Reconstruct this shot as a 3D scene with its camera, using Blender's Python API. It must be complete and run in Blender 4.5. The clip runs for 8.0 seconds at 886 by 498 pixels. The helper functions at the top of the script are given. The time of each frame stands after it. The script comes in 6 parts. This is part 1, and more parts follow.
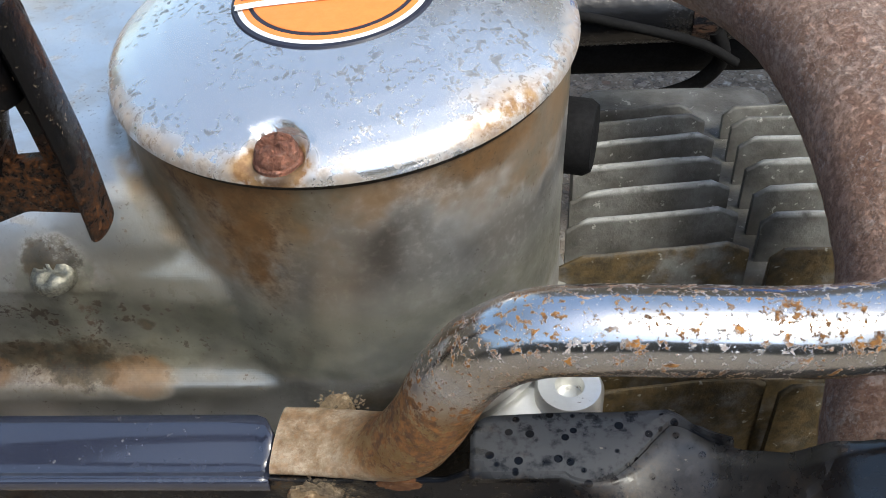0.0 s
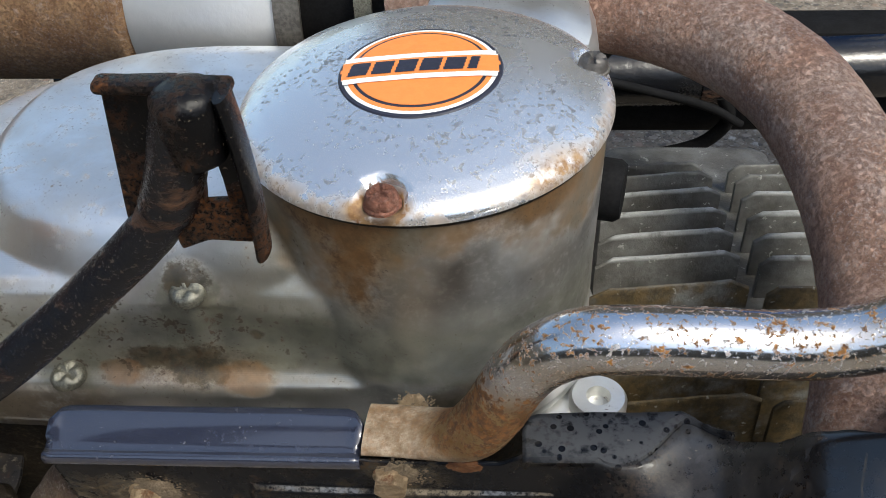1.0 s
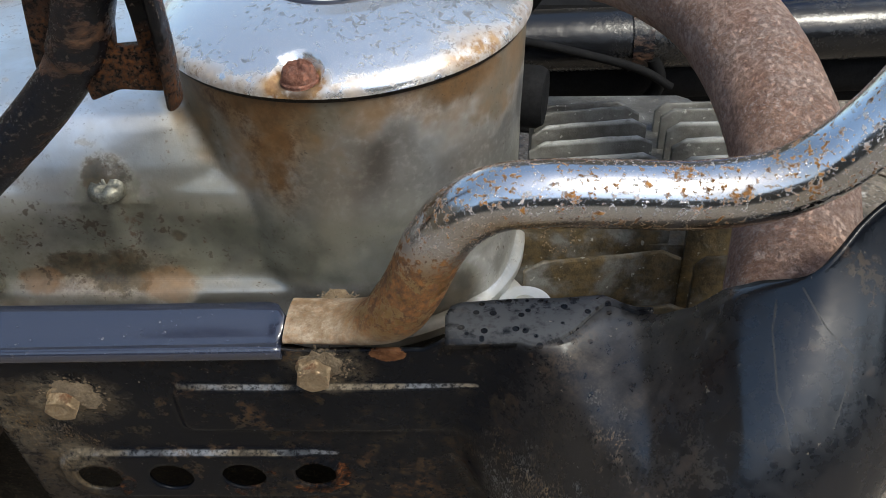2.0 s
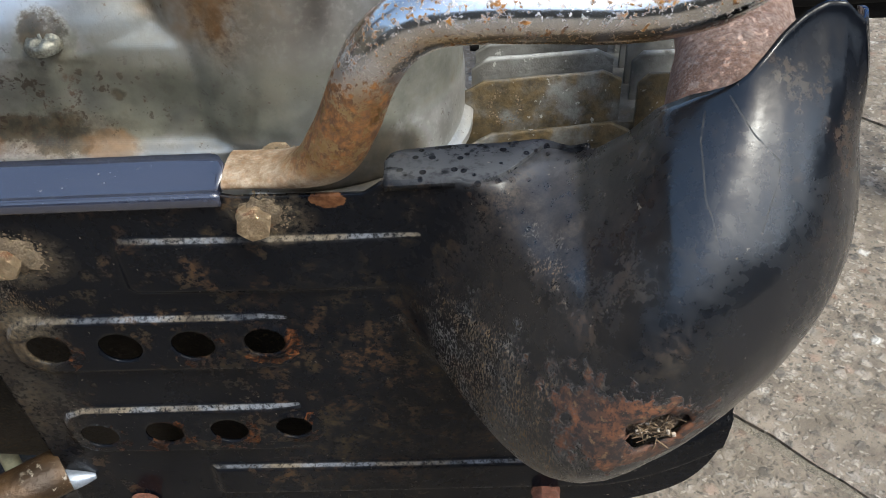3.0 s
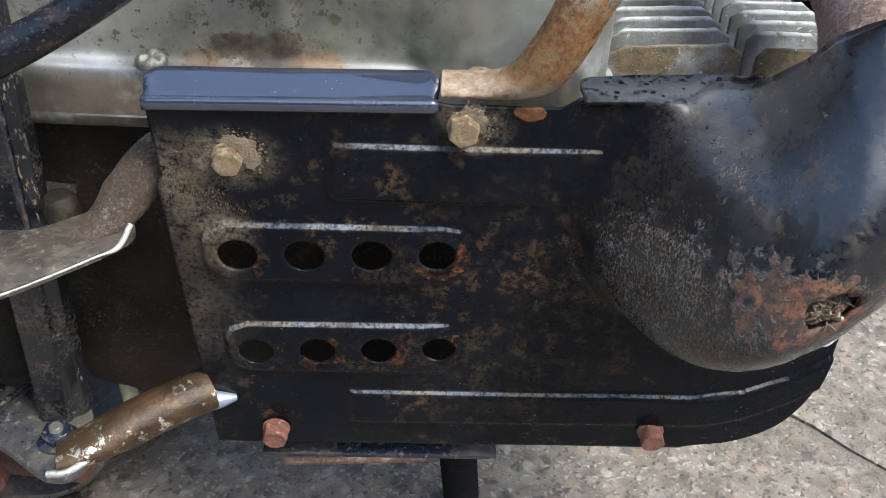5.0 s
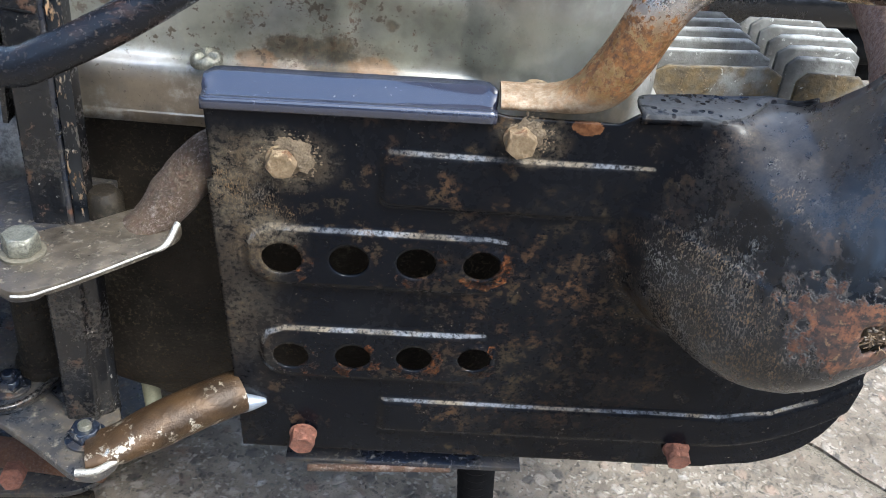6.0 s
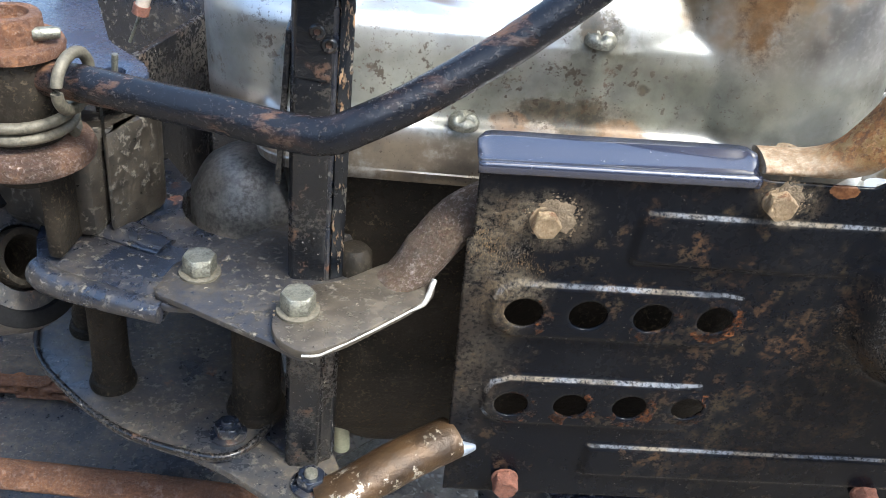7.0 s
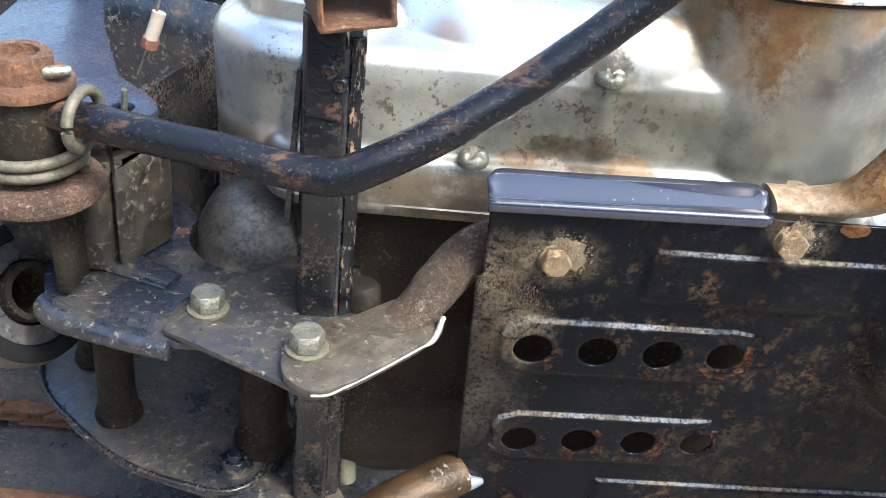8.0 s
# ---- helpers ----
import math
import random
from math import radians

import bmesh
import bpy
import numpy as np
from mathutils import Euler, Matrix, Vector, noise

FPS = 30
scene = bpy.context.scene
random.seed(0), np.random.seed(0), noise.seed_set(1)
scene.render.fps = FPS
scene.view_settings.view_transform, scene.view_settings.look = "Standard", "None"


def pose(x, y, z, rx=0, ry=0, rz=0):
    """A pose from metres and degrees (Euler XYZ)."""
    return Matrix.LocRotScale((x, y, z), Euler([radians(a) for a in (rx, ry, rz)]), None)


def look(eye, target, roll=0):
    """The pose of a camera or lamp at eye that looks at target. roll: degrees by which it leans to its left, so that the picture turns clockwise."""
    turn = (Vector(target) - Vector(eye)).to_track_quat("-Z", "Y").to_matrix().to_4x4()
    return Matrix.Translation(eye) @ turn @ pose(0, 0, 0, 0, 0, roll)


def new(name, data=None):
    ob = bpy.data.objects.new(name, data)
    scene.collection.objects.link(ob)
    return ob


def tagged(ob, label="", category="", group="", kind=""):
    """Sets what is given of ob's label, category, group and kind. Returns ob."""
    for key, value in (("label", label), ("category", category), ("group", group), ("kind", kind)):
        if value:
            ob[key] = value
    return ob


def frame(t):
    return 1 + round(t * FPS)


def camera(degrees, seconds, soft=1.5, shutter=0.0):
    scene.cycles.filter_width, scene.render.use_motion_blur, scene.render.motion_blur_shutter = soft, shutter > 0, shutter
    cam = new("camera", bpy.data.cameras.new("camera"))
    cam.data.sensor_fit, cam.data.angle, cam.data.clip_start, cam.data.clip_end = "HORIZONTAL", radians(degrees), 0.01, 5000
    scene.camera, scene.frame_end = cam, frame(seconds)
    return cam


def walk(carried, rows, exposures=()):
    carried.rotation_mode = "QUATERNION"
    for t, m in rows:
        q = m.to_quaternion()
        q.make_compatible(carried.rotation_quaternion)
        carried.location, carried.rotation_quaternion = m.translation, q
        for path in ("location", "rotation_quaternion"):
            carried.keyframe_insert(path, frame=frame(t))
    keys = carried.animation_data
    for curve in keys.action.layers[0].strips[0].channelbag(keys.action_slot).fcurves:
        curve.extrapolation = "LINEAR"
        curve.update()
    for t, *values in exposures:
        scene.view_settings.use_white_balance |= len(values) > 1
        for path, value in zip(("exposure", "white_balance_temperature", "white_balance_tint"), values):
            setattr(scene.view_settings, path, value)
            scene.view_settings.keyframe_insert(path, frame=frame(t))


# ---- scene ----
cam = camera(50.0, 8.0, 0.8)
PATH = [
    (0, (0.036, 0.01, 0.501), (-0.098, 1.457, -0.873), -4.1),
    (0.1, (0.03, 0.011, 0.507), (-0.071, 1.48, -0.846), -3.0),
    (0.5, (0.026, -0.004, 0.538), (-0.114, 1.488, -0.787), -3.2),
    (1, (0.022, -0.037, 0.54), (-0.119, 1.468, -0.77), -2.8),
    (1.2, (0.024, -0.049, 0.537), (-0.114, 1.458, -0.771), -2.6),
    (2.3, (0.037, -0.07, 0.485), (0.007, 1.515, -0.735), -1.4),
    (2.5, (0.04, -0.066, 0.475), (0.002, 1.503, -0.765), -1.9),
    (3, (0.048, -0.098, 0.465), (0.021, 1.468, -0.78), -1.9),
    (3.5, (0.024, -0.139, 0.452), (0.039, 1.465, -0.743), -0.5),
    (4, (0.017, -0.153, 0.447), (0.051, 1.476, -0.712), 0.7),
    (4.5, (0.004, -0.16, 0.442), (0.077, 1.483, -0.697), 1.8),
    (4.7, (-0.016, -0.161, 0.441), (0.063, 1.487, -0.69), 2.2),
    (5.8, (-0.052, -0.161, 0.441), (0.08, 1.507, -0.655), 6.0),
    (6, (-0.062, -0.16, 0.439), (0.073, 1.506, -0.659), 6.2),
    (6.5, (-0.109, -0.162, 0.439), (0.014, 1.516, -0.642), 6.1),
    (7, (-0.163, -0.158, 0.449), (-0.007, 1.524, -0.62), 6.7),
    (7.5, (-0.159, -0.157, 0.45), (-0.004, 1.531, -0.612), 6.9),
    (8, (-0.167, -0.152, 0.456), (-0.013, 1.545, -0.592), 6.8),
]
walk(cam, [(t, look(eye, target, roll)) for t, eye, target, roll in PATH],
     [(0, 1.16, 6800, 4), (1.2, 0.88, 6800, 4), (2.5, 1.08, 6750, 3), (3.5, 1.65, 6350, 3), (4.5, 1.68, 6150, 4), (6.0, 2.06, 6150, 4), (8.0, 2.34, 6450, 4)])

# ---- daylight ----
SUN_EL, SUN_AZ = 57.0, 132.0          # degrees; azimuth clockwise from +y
world = bpy.data.worlds.new("sky")
scene.world = world
world.use_nodes = True
wt = world.node_tree
sky = wt.nodes.new("ShaderNodeTexSky")
sky.sky_type = "NISHITA"
sky.sun_disc = False
sky.sun_elevation, sky.sun_rotation = radians(SUN_EL), radians(SUN_AZ)
sky.air_density, sky.dust_density, sky.ozone_density = 1.0, 2.6, 1.0
wt.nodes["Background"].inputs["Strength"].default_value = 0.14
wt.links.new(sky.outputs[0], wt.nodes["Background"].inputs["Color"])
sun_data = bpy.data.lights.new("sun", "SUN")
sun_data.energy, sun_data.angle, sun_data.color = 1.5, radians(16), (1.0, 0.99, 0.97)
sun = new("sun", sun_data)
az, el = radians(SUN_AZ), radians(SUN_EL)
sun_dir = Vector((math.sin(az) * math.cos(el), math.cos(az) * math.cos(el), math.sin(el)))
sun.matrix_world = Matrix.Translation((0, 0, 3)) @ sun_dir.to_track_quat("Z", "Y").to_matrix().to_4x4()


# ---- materials ----
class Mat:
    """A small builder for procedural materials in metres."""

    def __init__(self, name):
        self.m = bpy.data.materials.new(name)
        self.m.use_nodes = True
        self.t = self.m.node_tree
        self.b = self.t.nodes["Principled BSDF"]
        self.pos = self.t.nodes.new("ShaderNodeTexCoord").outputs["Object"]

    def put(self, socket, value):
        if isinstance(value, bpy.types.NodeSocket):
            self.t.links.new(value, socket)
        elif isinstance(value, (tuple, list)) and len(value) == 3 and socket.type == "RGBA":
            socket.default_value = (*value, 1)
        else:
            socket.default_value = value

    def math(self, op, a, b=0.0, clamp=False):
        n = self.t.nodes.new("ShaderNodeMath")
        n.operation, n.use_clamp = op, clamp
        self.put(n.inputs[0], a), self.put(n.inputs[1], b)
        return n.outputs[0]

    def ramp(self, v, lo, hi, a=0.0, b=1.0):
        n = self.t.nodes.new("ShaderNodeMapRange")
        n.interpolation_type = "SMOOTHSTEP"
        for i, x in enumerate((v, lo, hi, a, b)):
            self.put(n.inputs[i], x)
        return n.outputs[0]

    def stretch(self, s):
        n = self.t.nodes.new("ShaderNodeMapping")
        self.put(n.inputs["Vector"], self.pos)
        n.inputs["Scale"].default_value = s
        return n.outputs[0]

    def raw(self, scale, detail=4.0, rough=0.6, warp=0.0, vec=None):
        n = self.t.nodes.new("ShaderNodeTexNoise")
        self.put(n.inputs["Vector"], vec or self.pos)
        n.inputs["Scale"].default_value, n.inputs["Detail"].default_value = scale, detail
        n.inputs["Roughness"].default_value, n.inputs["Distortion"].default_value = rough, warp
        return n.outputs["Fac"]

    def noise(self, scale, lo, hi, detail=4.0, rough=0.6, warp=0.0, vec=None):
        return self.ramp(self.raw(scale, detail, rough, warp, vec), lo, hi)

    def cells(self, scale, feature="F1", out="Distance", rand=1.0):
        n = self.t.nodes.new("ShaderNodeTexVoronoi")
        self.put(n.inputs["Vector"], self.pos)
        n.feature = feature
        n.inputs["Scale"].default_value, n.inputs["Randomness"].default_value = scale, rand
        return n.outputs[out]

    def blob(self, c, r, inner=0.2):
        """1 near c, falling to 0 at the radii r."""
        s = self.t.nodes.new("ShaderNodeVectorMath")
        s.operation = "SUBTRACT"
        self.put(s.inputs[0], self.pos)
        s.inputs[1].default_value = c
        d = self.t.nodes.new("ShaderNodeVectorMath")
        d.operation = "DIVIDE"
        self.put(d.inputs[0], s.outputs[0])
        d.inputs[1].default_value = r
        n = self.t.nodes.new("ShaderNodeVectorMath")
        n.operation = "LENGTH"
        self.put(n.inputs[0], d.outputs[0])
        return self.ramp(n.outputs["Value"], inner, 1.0, 1.0, 0.0)

    def scratch(self, pts, w):
        """1 on a broken line of (x, z) points, seen along y."""
        def vec(op, a, b):
            n = self.t.nodes.new("ShaderNodeVectorMath")
            n.operation = op
            self.put(n.inputs[0], a)
            if b is not None:
                self.put(n.inputs[3 if op == "SCALE" else 1], b)
            return n.outputs["Value" if op in ("DOT_PRODUCT", "LENGTH") else "Vector"]
        flat = vec("MULTIPLY", self.pos, (1, 0, 1))
        out = 0.0
        for (ax, az), (bx, bz) in zip(pts, pts[1:]):
            d = (bx - ax, 0, bz - az)
            pa = vec("SUBTRACT", flat, (ax, 0, az))
            h = self.math("DIVIDE", vec("DOT_PRODUCT", pa, d), d[0] ** 2 + d[2] ** 2, clamp=True)
            far = vec("LENGTH", vec("SUBTRACT", pa, vec("SCALE", d, h)), None)
            out = self.math("MAXIMUM", out, self.ramp(far, w * 0.4, w, 1.0, 0.0))
        return out

    def attr(self, name):
        n = self.t.nodes.new("ShaderNodeAttribute")
        n.attribute_name = name
        return n.outputs["Fac"]

    def axis(self, i):
        n = self.t.nodes.new("ShaderNodeSeparateXYZ")
        self.put(n.inputs[0], self.pos)
        return n.outputs[i]

    def mix(self, fac, a, b):
        n = self.t.nodes.new("ShaderNodeMix")
        n.data_type = "RGBA"
        self.put(n.inputs[0], fac), self.put(n.inputs[6], a), self.put(n.inputs[7], b)
        return n.outputs[2]

    def val(self, fac, a, b):
        n = self.t.nodes.new("ShaderNodeMix")
        self.put(n.inputs[0], fac), self.put(n.inputs[2], a), self.put(n.inputs[3], b)
        return n.outputs[0]

    def mul(self, *v):
        out = v[0]
        for x in v[1:]:
            out = self.math("MULTIPLY", out, x)
        return out

    def add(self, *v):
        out = v[0]
        for x in v[1:]:
            out = self.math("ADD", out, x, clamp=True)
        return out

    def done(self, color, rough, metal=0.0, height=None, depth=0.0004, shine=0.0, spec=0.5, ior=1.5):
        self.put(self.b.inputs["Base Color"], color)
        self.put(self.b.inputs["Roughness"], rough)
        self.put(self.b.inputs["Metallic"], metal)
        self.put(self.b.inputs["Coat Weight"], shine)
        self.b.inputs["Coat Roughness"].default_value, self.b.inputs["Coat IOR"].default_value = 0.06, 1.7
        self.b.inputs["IOR"].default_value = ior
        self.put(self.b.inputs["Specular IOR Level"], spec)
        if height is not None:
            n = self.t.nodes.new("ShaderNodeBump")
            n.inputs["Strength"].default_value, n.inputs["Distance"].default_value = 1.0, depth
            self.put(n.inputs["Height"], height)
            self.t.links.new(n.outputs[0], self.b.inputs["Normal"])
        return self.m


DUST = (0.30, 0.25, 0.19)


DRUM_X, DRUM_Y = -0.007, 0.2315


def mat_alloy(name, tint=(0.80, 0.81, 0.81), stains=True):
    m = Mat(name)
    grain = m.raw(900, 3)
    cloud = m.noise(28, 0.35, 0.7, 5)
    col = m.mix(cloud, tint, tuple(c * 0.82 for c in tint))
    rough = m.val(cloud, 0.29, 0.40)
    metal = 0.90
    if stains:
        # oily brown film towards the seams, rust washes and corroded specks
        low = m.mul(m.ramp(m.axis(2), 0.295, 0.338, 1.0, 0.0), m.noise(46, 0.38, 0.66, 7, 0.75), m.ramp(m.axis(2), 0.2935, 0.2985, 0.25, 1.0))
        streak = m.mul(m.noise(38, 0.42, 0.62, 6, 0.65, 0.4, m.stretch((1, 1, 0.35))), m.ramp(m.axis(2), 0.3, 0.35, 0.15, 0.7))
        screw = m.mul(m.add(m.blob((-0.025, 0.172, 0.348), (0.014, 0.03, 0.042), 0.25), m.blob((-0.032, 0.175, 0.361), (0.026, 0.03, 0.016), 0.1), m.blob((-0.040, 0.18, 0.37), (0.03, 0.03, 0.014)), m.blob((0.03, 0.17, 0.372), (0.034, 0.03, 0.022)),
                          m.blob((-0.081, 0.178, 0.327), (0.016, 0.02, 0.012)), m.blob((-0.09, 0.178, 0.300), (0.05, 0.03, 0.014))), m.noise(110, 0.28, 0.55, 6, 0.7))
        film = m.noise(16, 0.45, 0.75, 4)
        olive = m.mul(m.add(m.blob((DRUM_X - 0.03, DRUM_Y - 0.045, 0.340), (0.055, 0.05, 0.07), 0.4), m.blob((-0.08, 0.175, 0.305), (0.08, 0.022, 0.028), 0.5)), m.noise(22, 0.15, 0.55, 5), 0.70)
        col = m.mix(m.mul(film, 0.30), col, (0.34, 0.34, 0.25))
        col = m.mix(olive, col, (0.15, 0.135, 0.09))
        col = m.mix(m.mul(low, 0.55), col, m.mix(m.noise(90, 0.35, 0.6, 5), (0.30, 0.19, 0.09), (0.09, 0.06, 0.035)))
        col = m.mix(m.mul(streak, 0.35), col, (0.34, 0.25, 0.15))
        near = m.blob((DRUM_X, DRUM_Y, 0.35), (0.068, 0.068, 0.2), 0.95)
        oil = m.mul(near, m.noise(24, 0.20, 0.62, 6, 0.65), m.noise(420, 0.15, 0.55, 4))
        col = m.mix(m.mul(oil, 0.55), col, m.mix(m.noise(55, 0.35, 0.65, 5), (0.20, 0.195, 0.17), (0.125, 0.12, 0.095)))
        rimrust = m.mul(near, m.ramp(m.math("ADD", m.axis(2), m.mul(m.math("SUBTRACT", m.raw(26, 4, 0.6), 0.5), 0.11)), 0.334, 0.358), m.noise(120, 0.02, 0.36, 5))
        col = m.mix(m.mul(rimrust, 0.85), col, m.mix(m.noise(60, 0.35, 0.65, 4), (0.19, 0.100, 0.028), (0.095, 0.068, 0.030)))
        crumb = m.noise(210, 0.36, 0.62, 7, 0.8)
        col = m.mix(m.mul(screw, m.val(crumb, 0.55, 0.98)), col, m.mix(crumb, (0.21, 0.125, 0.055), (0.075, 0.036, 0.015)))
        foot = m.mul(m.ramp(m.axis(0), -0.125, -0.10, 1.0, 0.0), m.ramp(m.axis(2), 0.284, 0.302, 1.0, 0.0), m.noise(60, 0.2, 0.5, 6, 0.7), 0.8)
        col = m.mix(foot, col, m.mix(m.noise(120, 0.35, 0.65, 5), (0.24, 0.175, 0.095), (0.13, 0.088, 0.045)))
        # oily olive band along the lower wall, almost black round the screws; also paints in the wall's dark reflection
        band = m.mul(m.ramp(m.axis(2), 0.2925, 0.300), m.ramp(m.axis(2), 0.318, 0.338, 1.0, 0.0), m.noise(20, 0.14, 0.50, 5))
        # the two blobs at x 0.018 paint the shade of the notch
        band = m.add(band, m.mul(m.add(m.blob((-0.081, 0.180, 0.3275), (0.021, 0.018, 0.017), 0.3), m.blob((-0.131, 0.174, 0.295), (0.020, 0.016, 0.012), 0.3), m.blob((-0.060, 0.176, 0.302), (0.016, 0.02, 0.009), 0.2), m.blob((0.018, 0.172, 0.286), (0.030, 0.03, 0.018), 0.6), m.blob((0.018, 0.172, 0.286), (0.030, 0.03, 0.018), 0.6)), m.noise(95, 0.34, 0.56, 5)))
        col = m.mix(m.mul(band, 0.76), col, m.mix(m.noise(70, 0.35, 0.6, 5), (0.068, 0.067, 0.044), (0.15, 0.149, 0.108)))
        # black oil patch and orange rust beside it on the lower step, rust run under the cap screw
        patch = m.add(m.blob((-0.085, 0.176, 0.2990), (0.017, 0.024, 0.0120), 0.35), m.blob((-0.101, 0.176, 0.3015), (0.015, 0.024, 0.0085), 0.2), m.blob((-0.062, 0.178, 0.3125), (0.005, 0.02, 0.004), 0.2), m.blob((-0.0825, 0.184, 0.3345), (0.012, 0.015, 0.0115), 0.3))
        patch = m.mul(m.ramp(m.math("ADD", patch, m.math("MULTIPLY", m.math("SUBTRACT", m.raw(95, 7, 0.75), 0.5), 2.6)), 0.30, 0.80), m.ramp(patch, 0.0, 0.35))
        col = m.mix(m.mul(patch, 0.85), col, m.mix(m.noise(200, 0.35, 0.65, 4), (0.020, 0.016, 0.010), (0.075, 0.055, 0.030)))
        orange = m.add(m.blob((-0.068, 0.175, 0.2945), (0.015, 0.025, 0.0085), 0.3), m.blob((-0.112, 0.175, 0.2960), (0.012, 0.025, 0.006), 0.3), m.blob((-0.025, 0.172, 0.352), (0.009, 0.03, 0.030), 0.2), m.blob((-0.026, 0.172, 0.365), (0.024, 0.03, 0.009), 0.2), m.blob((0.034, 0.182, 0.366), (0.022, 0.03, 0.010), 0.2))
        orange = m.mul(m.ramp(m.math("ADD", orange, m.math("MULTIPLY", m.math("SUBTRACT", m.raw(85, 7, 0.7), 0.5), 2.4)), 0.20, 0.90), m.ramp(orange, 0.0, 0.4))
        col = m.mix(m.mul(orange, 0.7), col, m.mix(m.noise(160, 0.3, 0.7, 5), (0.185, 0.092, 0.030), (0.100, 0.056, 0.022)))
        # shadow below the drum, painted dark over the bright flange
        notch_shade = m.blob((0.018, 0.172, 0.282), (0.042, 0.034, 0.021), 0.6)
        col = m.mix(m.mul(notch_shade, 0.9), col, m.mix(m.noise(130, 0.35, 0.65, 5), (0.030, 0.024, 0.016), (0.075, 0.058, 0.038)))
        # the painted shadow below the drum is counted in here as well
        dirt = m.add(notch_shade, patch, orange, low, screw, rimrust, m.mul(film, 0.4))
        specks = m.add(m.mul(m.noise(620, 0.60, 0.65, 5, 0.7), m.noise(60, 0.47, 0.60)), m.mul(m.noise(260, 0.60, 0.635, 4, 0.65), m.blob((-0.12, 0.178, 0.312), (0.13, 0.03, 0.028), 0.4)))
        pitted = m.mul(m.ramp(m.axis(2), 0.293, 0.299), m.ramp(m.axis(2), 0.312, 0.345, 1.0, 0.45), m.ramp(m.axis(0), -0.078, -0.058, 1.0, 0.15), m.noise(170, 0.555, 0.60, 8, 0.8), m.noise(30, 0.36, 0.54))
        specks = m.add(specks, pitted)
        col = m.mix(m.mul(specks, 0.85), col, m.mix(m.noise(260, 0.4, 0.6, 4), (0.085, 0.046, 0.022), (0.045, 0.027, 0.014)))
        metal = m.val(m.add(m.mul(dirt, 0.8), specks, m.mul(band, 0.4)), 0.92, 0.15)
        rough = m.val(m.add(m.mul(dirt, 0.8), specks), rough, 0.62)
    h = m.add(m.mul(grain, 0.35), m.mul(m.raw(240, 5), 0.5))
    return m.done(col, rough, metal, h, 0.00011)


def mat_bar():
    """Chrome bar: bright on its long run, dull and brown with rust on the leg."""
    m = Mat("rust_spotted_chrome_bar")
    leg = m.add(m.mul(m.ramp(m.axis(2), 0.332, 0.352, 1.0, 0.0), m.ramp(m.axis(0), 0.03, 0.05, 1.0, 0.0)))
    shift = m.math("MULTIPLY", leg, 0.01)
    clump = m.math("MULTIPLY", m.math("SUBTRACT", m.raw(48, 3, 0.6), 0.5), 0.30)
    big = m.ramp(m.math("ADD", m.math("ADD", m.val(leg, m.raw(170, 7, 0.75), m.raw(230, 8, 0.8)), m.math("MULTIPLY", leg, 0.135)), clump), 0.60, 0.65)
    fine = m.mul(m.ramp(m.math("ADD", m.raw(620, 5, 0.7), shift), 0.55, 0.61), m.noise(60, 0.32, 0.52))
    speck = m.mul(leg, m.noise(620, 0.47, 0.60, 6, 0.75), m.noise(75, 0.30, 0.60, 5), 0.9)
    spots = m.mul(m.add(big, fine, speck), m.ramp(m.axis(2), 0.305, 0.314, 0.3, 1.0))
    tan = m.mix(m.noise(130, 0.35, 0.65, 7, 0.75), (0.22, 0.103, 0.030), (0.38, 0.265, 0.13))
    low = m.ramp(m.axis(2), 0.304, 0.313, 1.0, 0.0)
    plate = m.mix(m.mul(m.noise(30, 0.45, 0.65, 5), 0.6), (0.70, 0.71, 0.73), (0.50, 0.42, 0.30))
    # golden reflection along the underside of the run, painted into the chrome's colour
    under_reflect = m.mul(m.ramp(m.axis(2), 0.3530, 0.3605, 1.0, 0.0), m.ramp(m.axis(0), 0.025, 0.045), m.noise(60, 0.1, 0.5, 5))
    plate = m.mix(m.mul(under_reflect, 0.9), plate, m.mix(m.noise(150, 0.35, 0.65, 6, 0.7), (0.42, 0.28, 0.10), (0.24, 0.130, 0.042)))
    plate = m.mix(leg, plate, tan)
    plate = m.mix(low, plate, m.mix(m.noise(150, 0.35, 0.62, 6, 0.7), (0.36, 0.29, 0.21), (0.17, 0.115, 0.065)))
    rust = m.mix(m.noise(420, 0.35, 0.65, 6, 0.75), (0.060, 0.026, 0.012), m.mix(leg, (0.36, 0.16, 0.035), (0.27, 0.112, 0.030)))
    haze = m.noise(35, 0.4, 0.7)
    rough = m.val(m.add(spots, low), m.val(leg, m.val(haze, 0.16, 0.26), 0.36), 0.8)
    return m.done(m.mix(spots, plate, rust), rough, m.val(m.add(spots, low), m.val(leg, m.val(under_reflect, 1.0, 0.85), 0.75), 0.0), m.mul(spots, m.raw(500, 4)), 0.0003)


def mat_bronze():
    """Chrome gone brown, with worn bright patches."""
    m = Mat("browned_chrome")
    bright = m.mul(m.noise(150, 0.56, 0.64, 6, 0.75), m.noise(25, 0.42, 0.6))
    tone = m.mix(m.noise(60, 0.3, 0.7, 6), (0.032, 0.019, 0.010), (0.085, 0.048, 0.022))
    return m.done(m.mix(bright, tone, (0.62, 0.56, 0.46)), m.val(bright, 0.45, 0.25), m.val(bright, 0.4, 0.9), m.raw(320, 6), 0.0007)


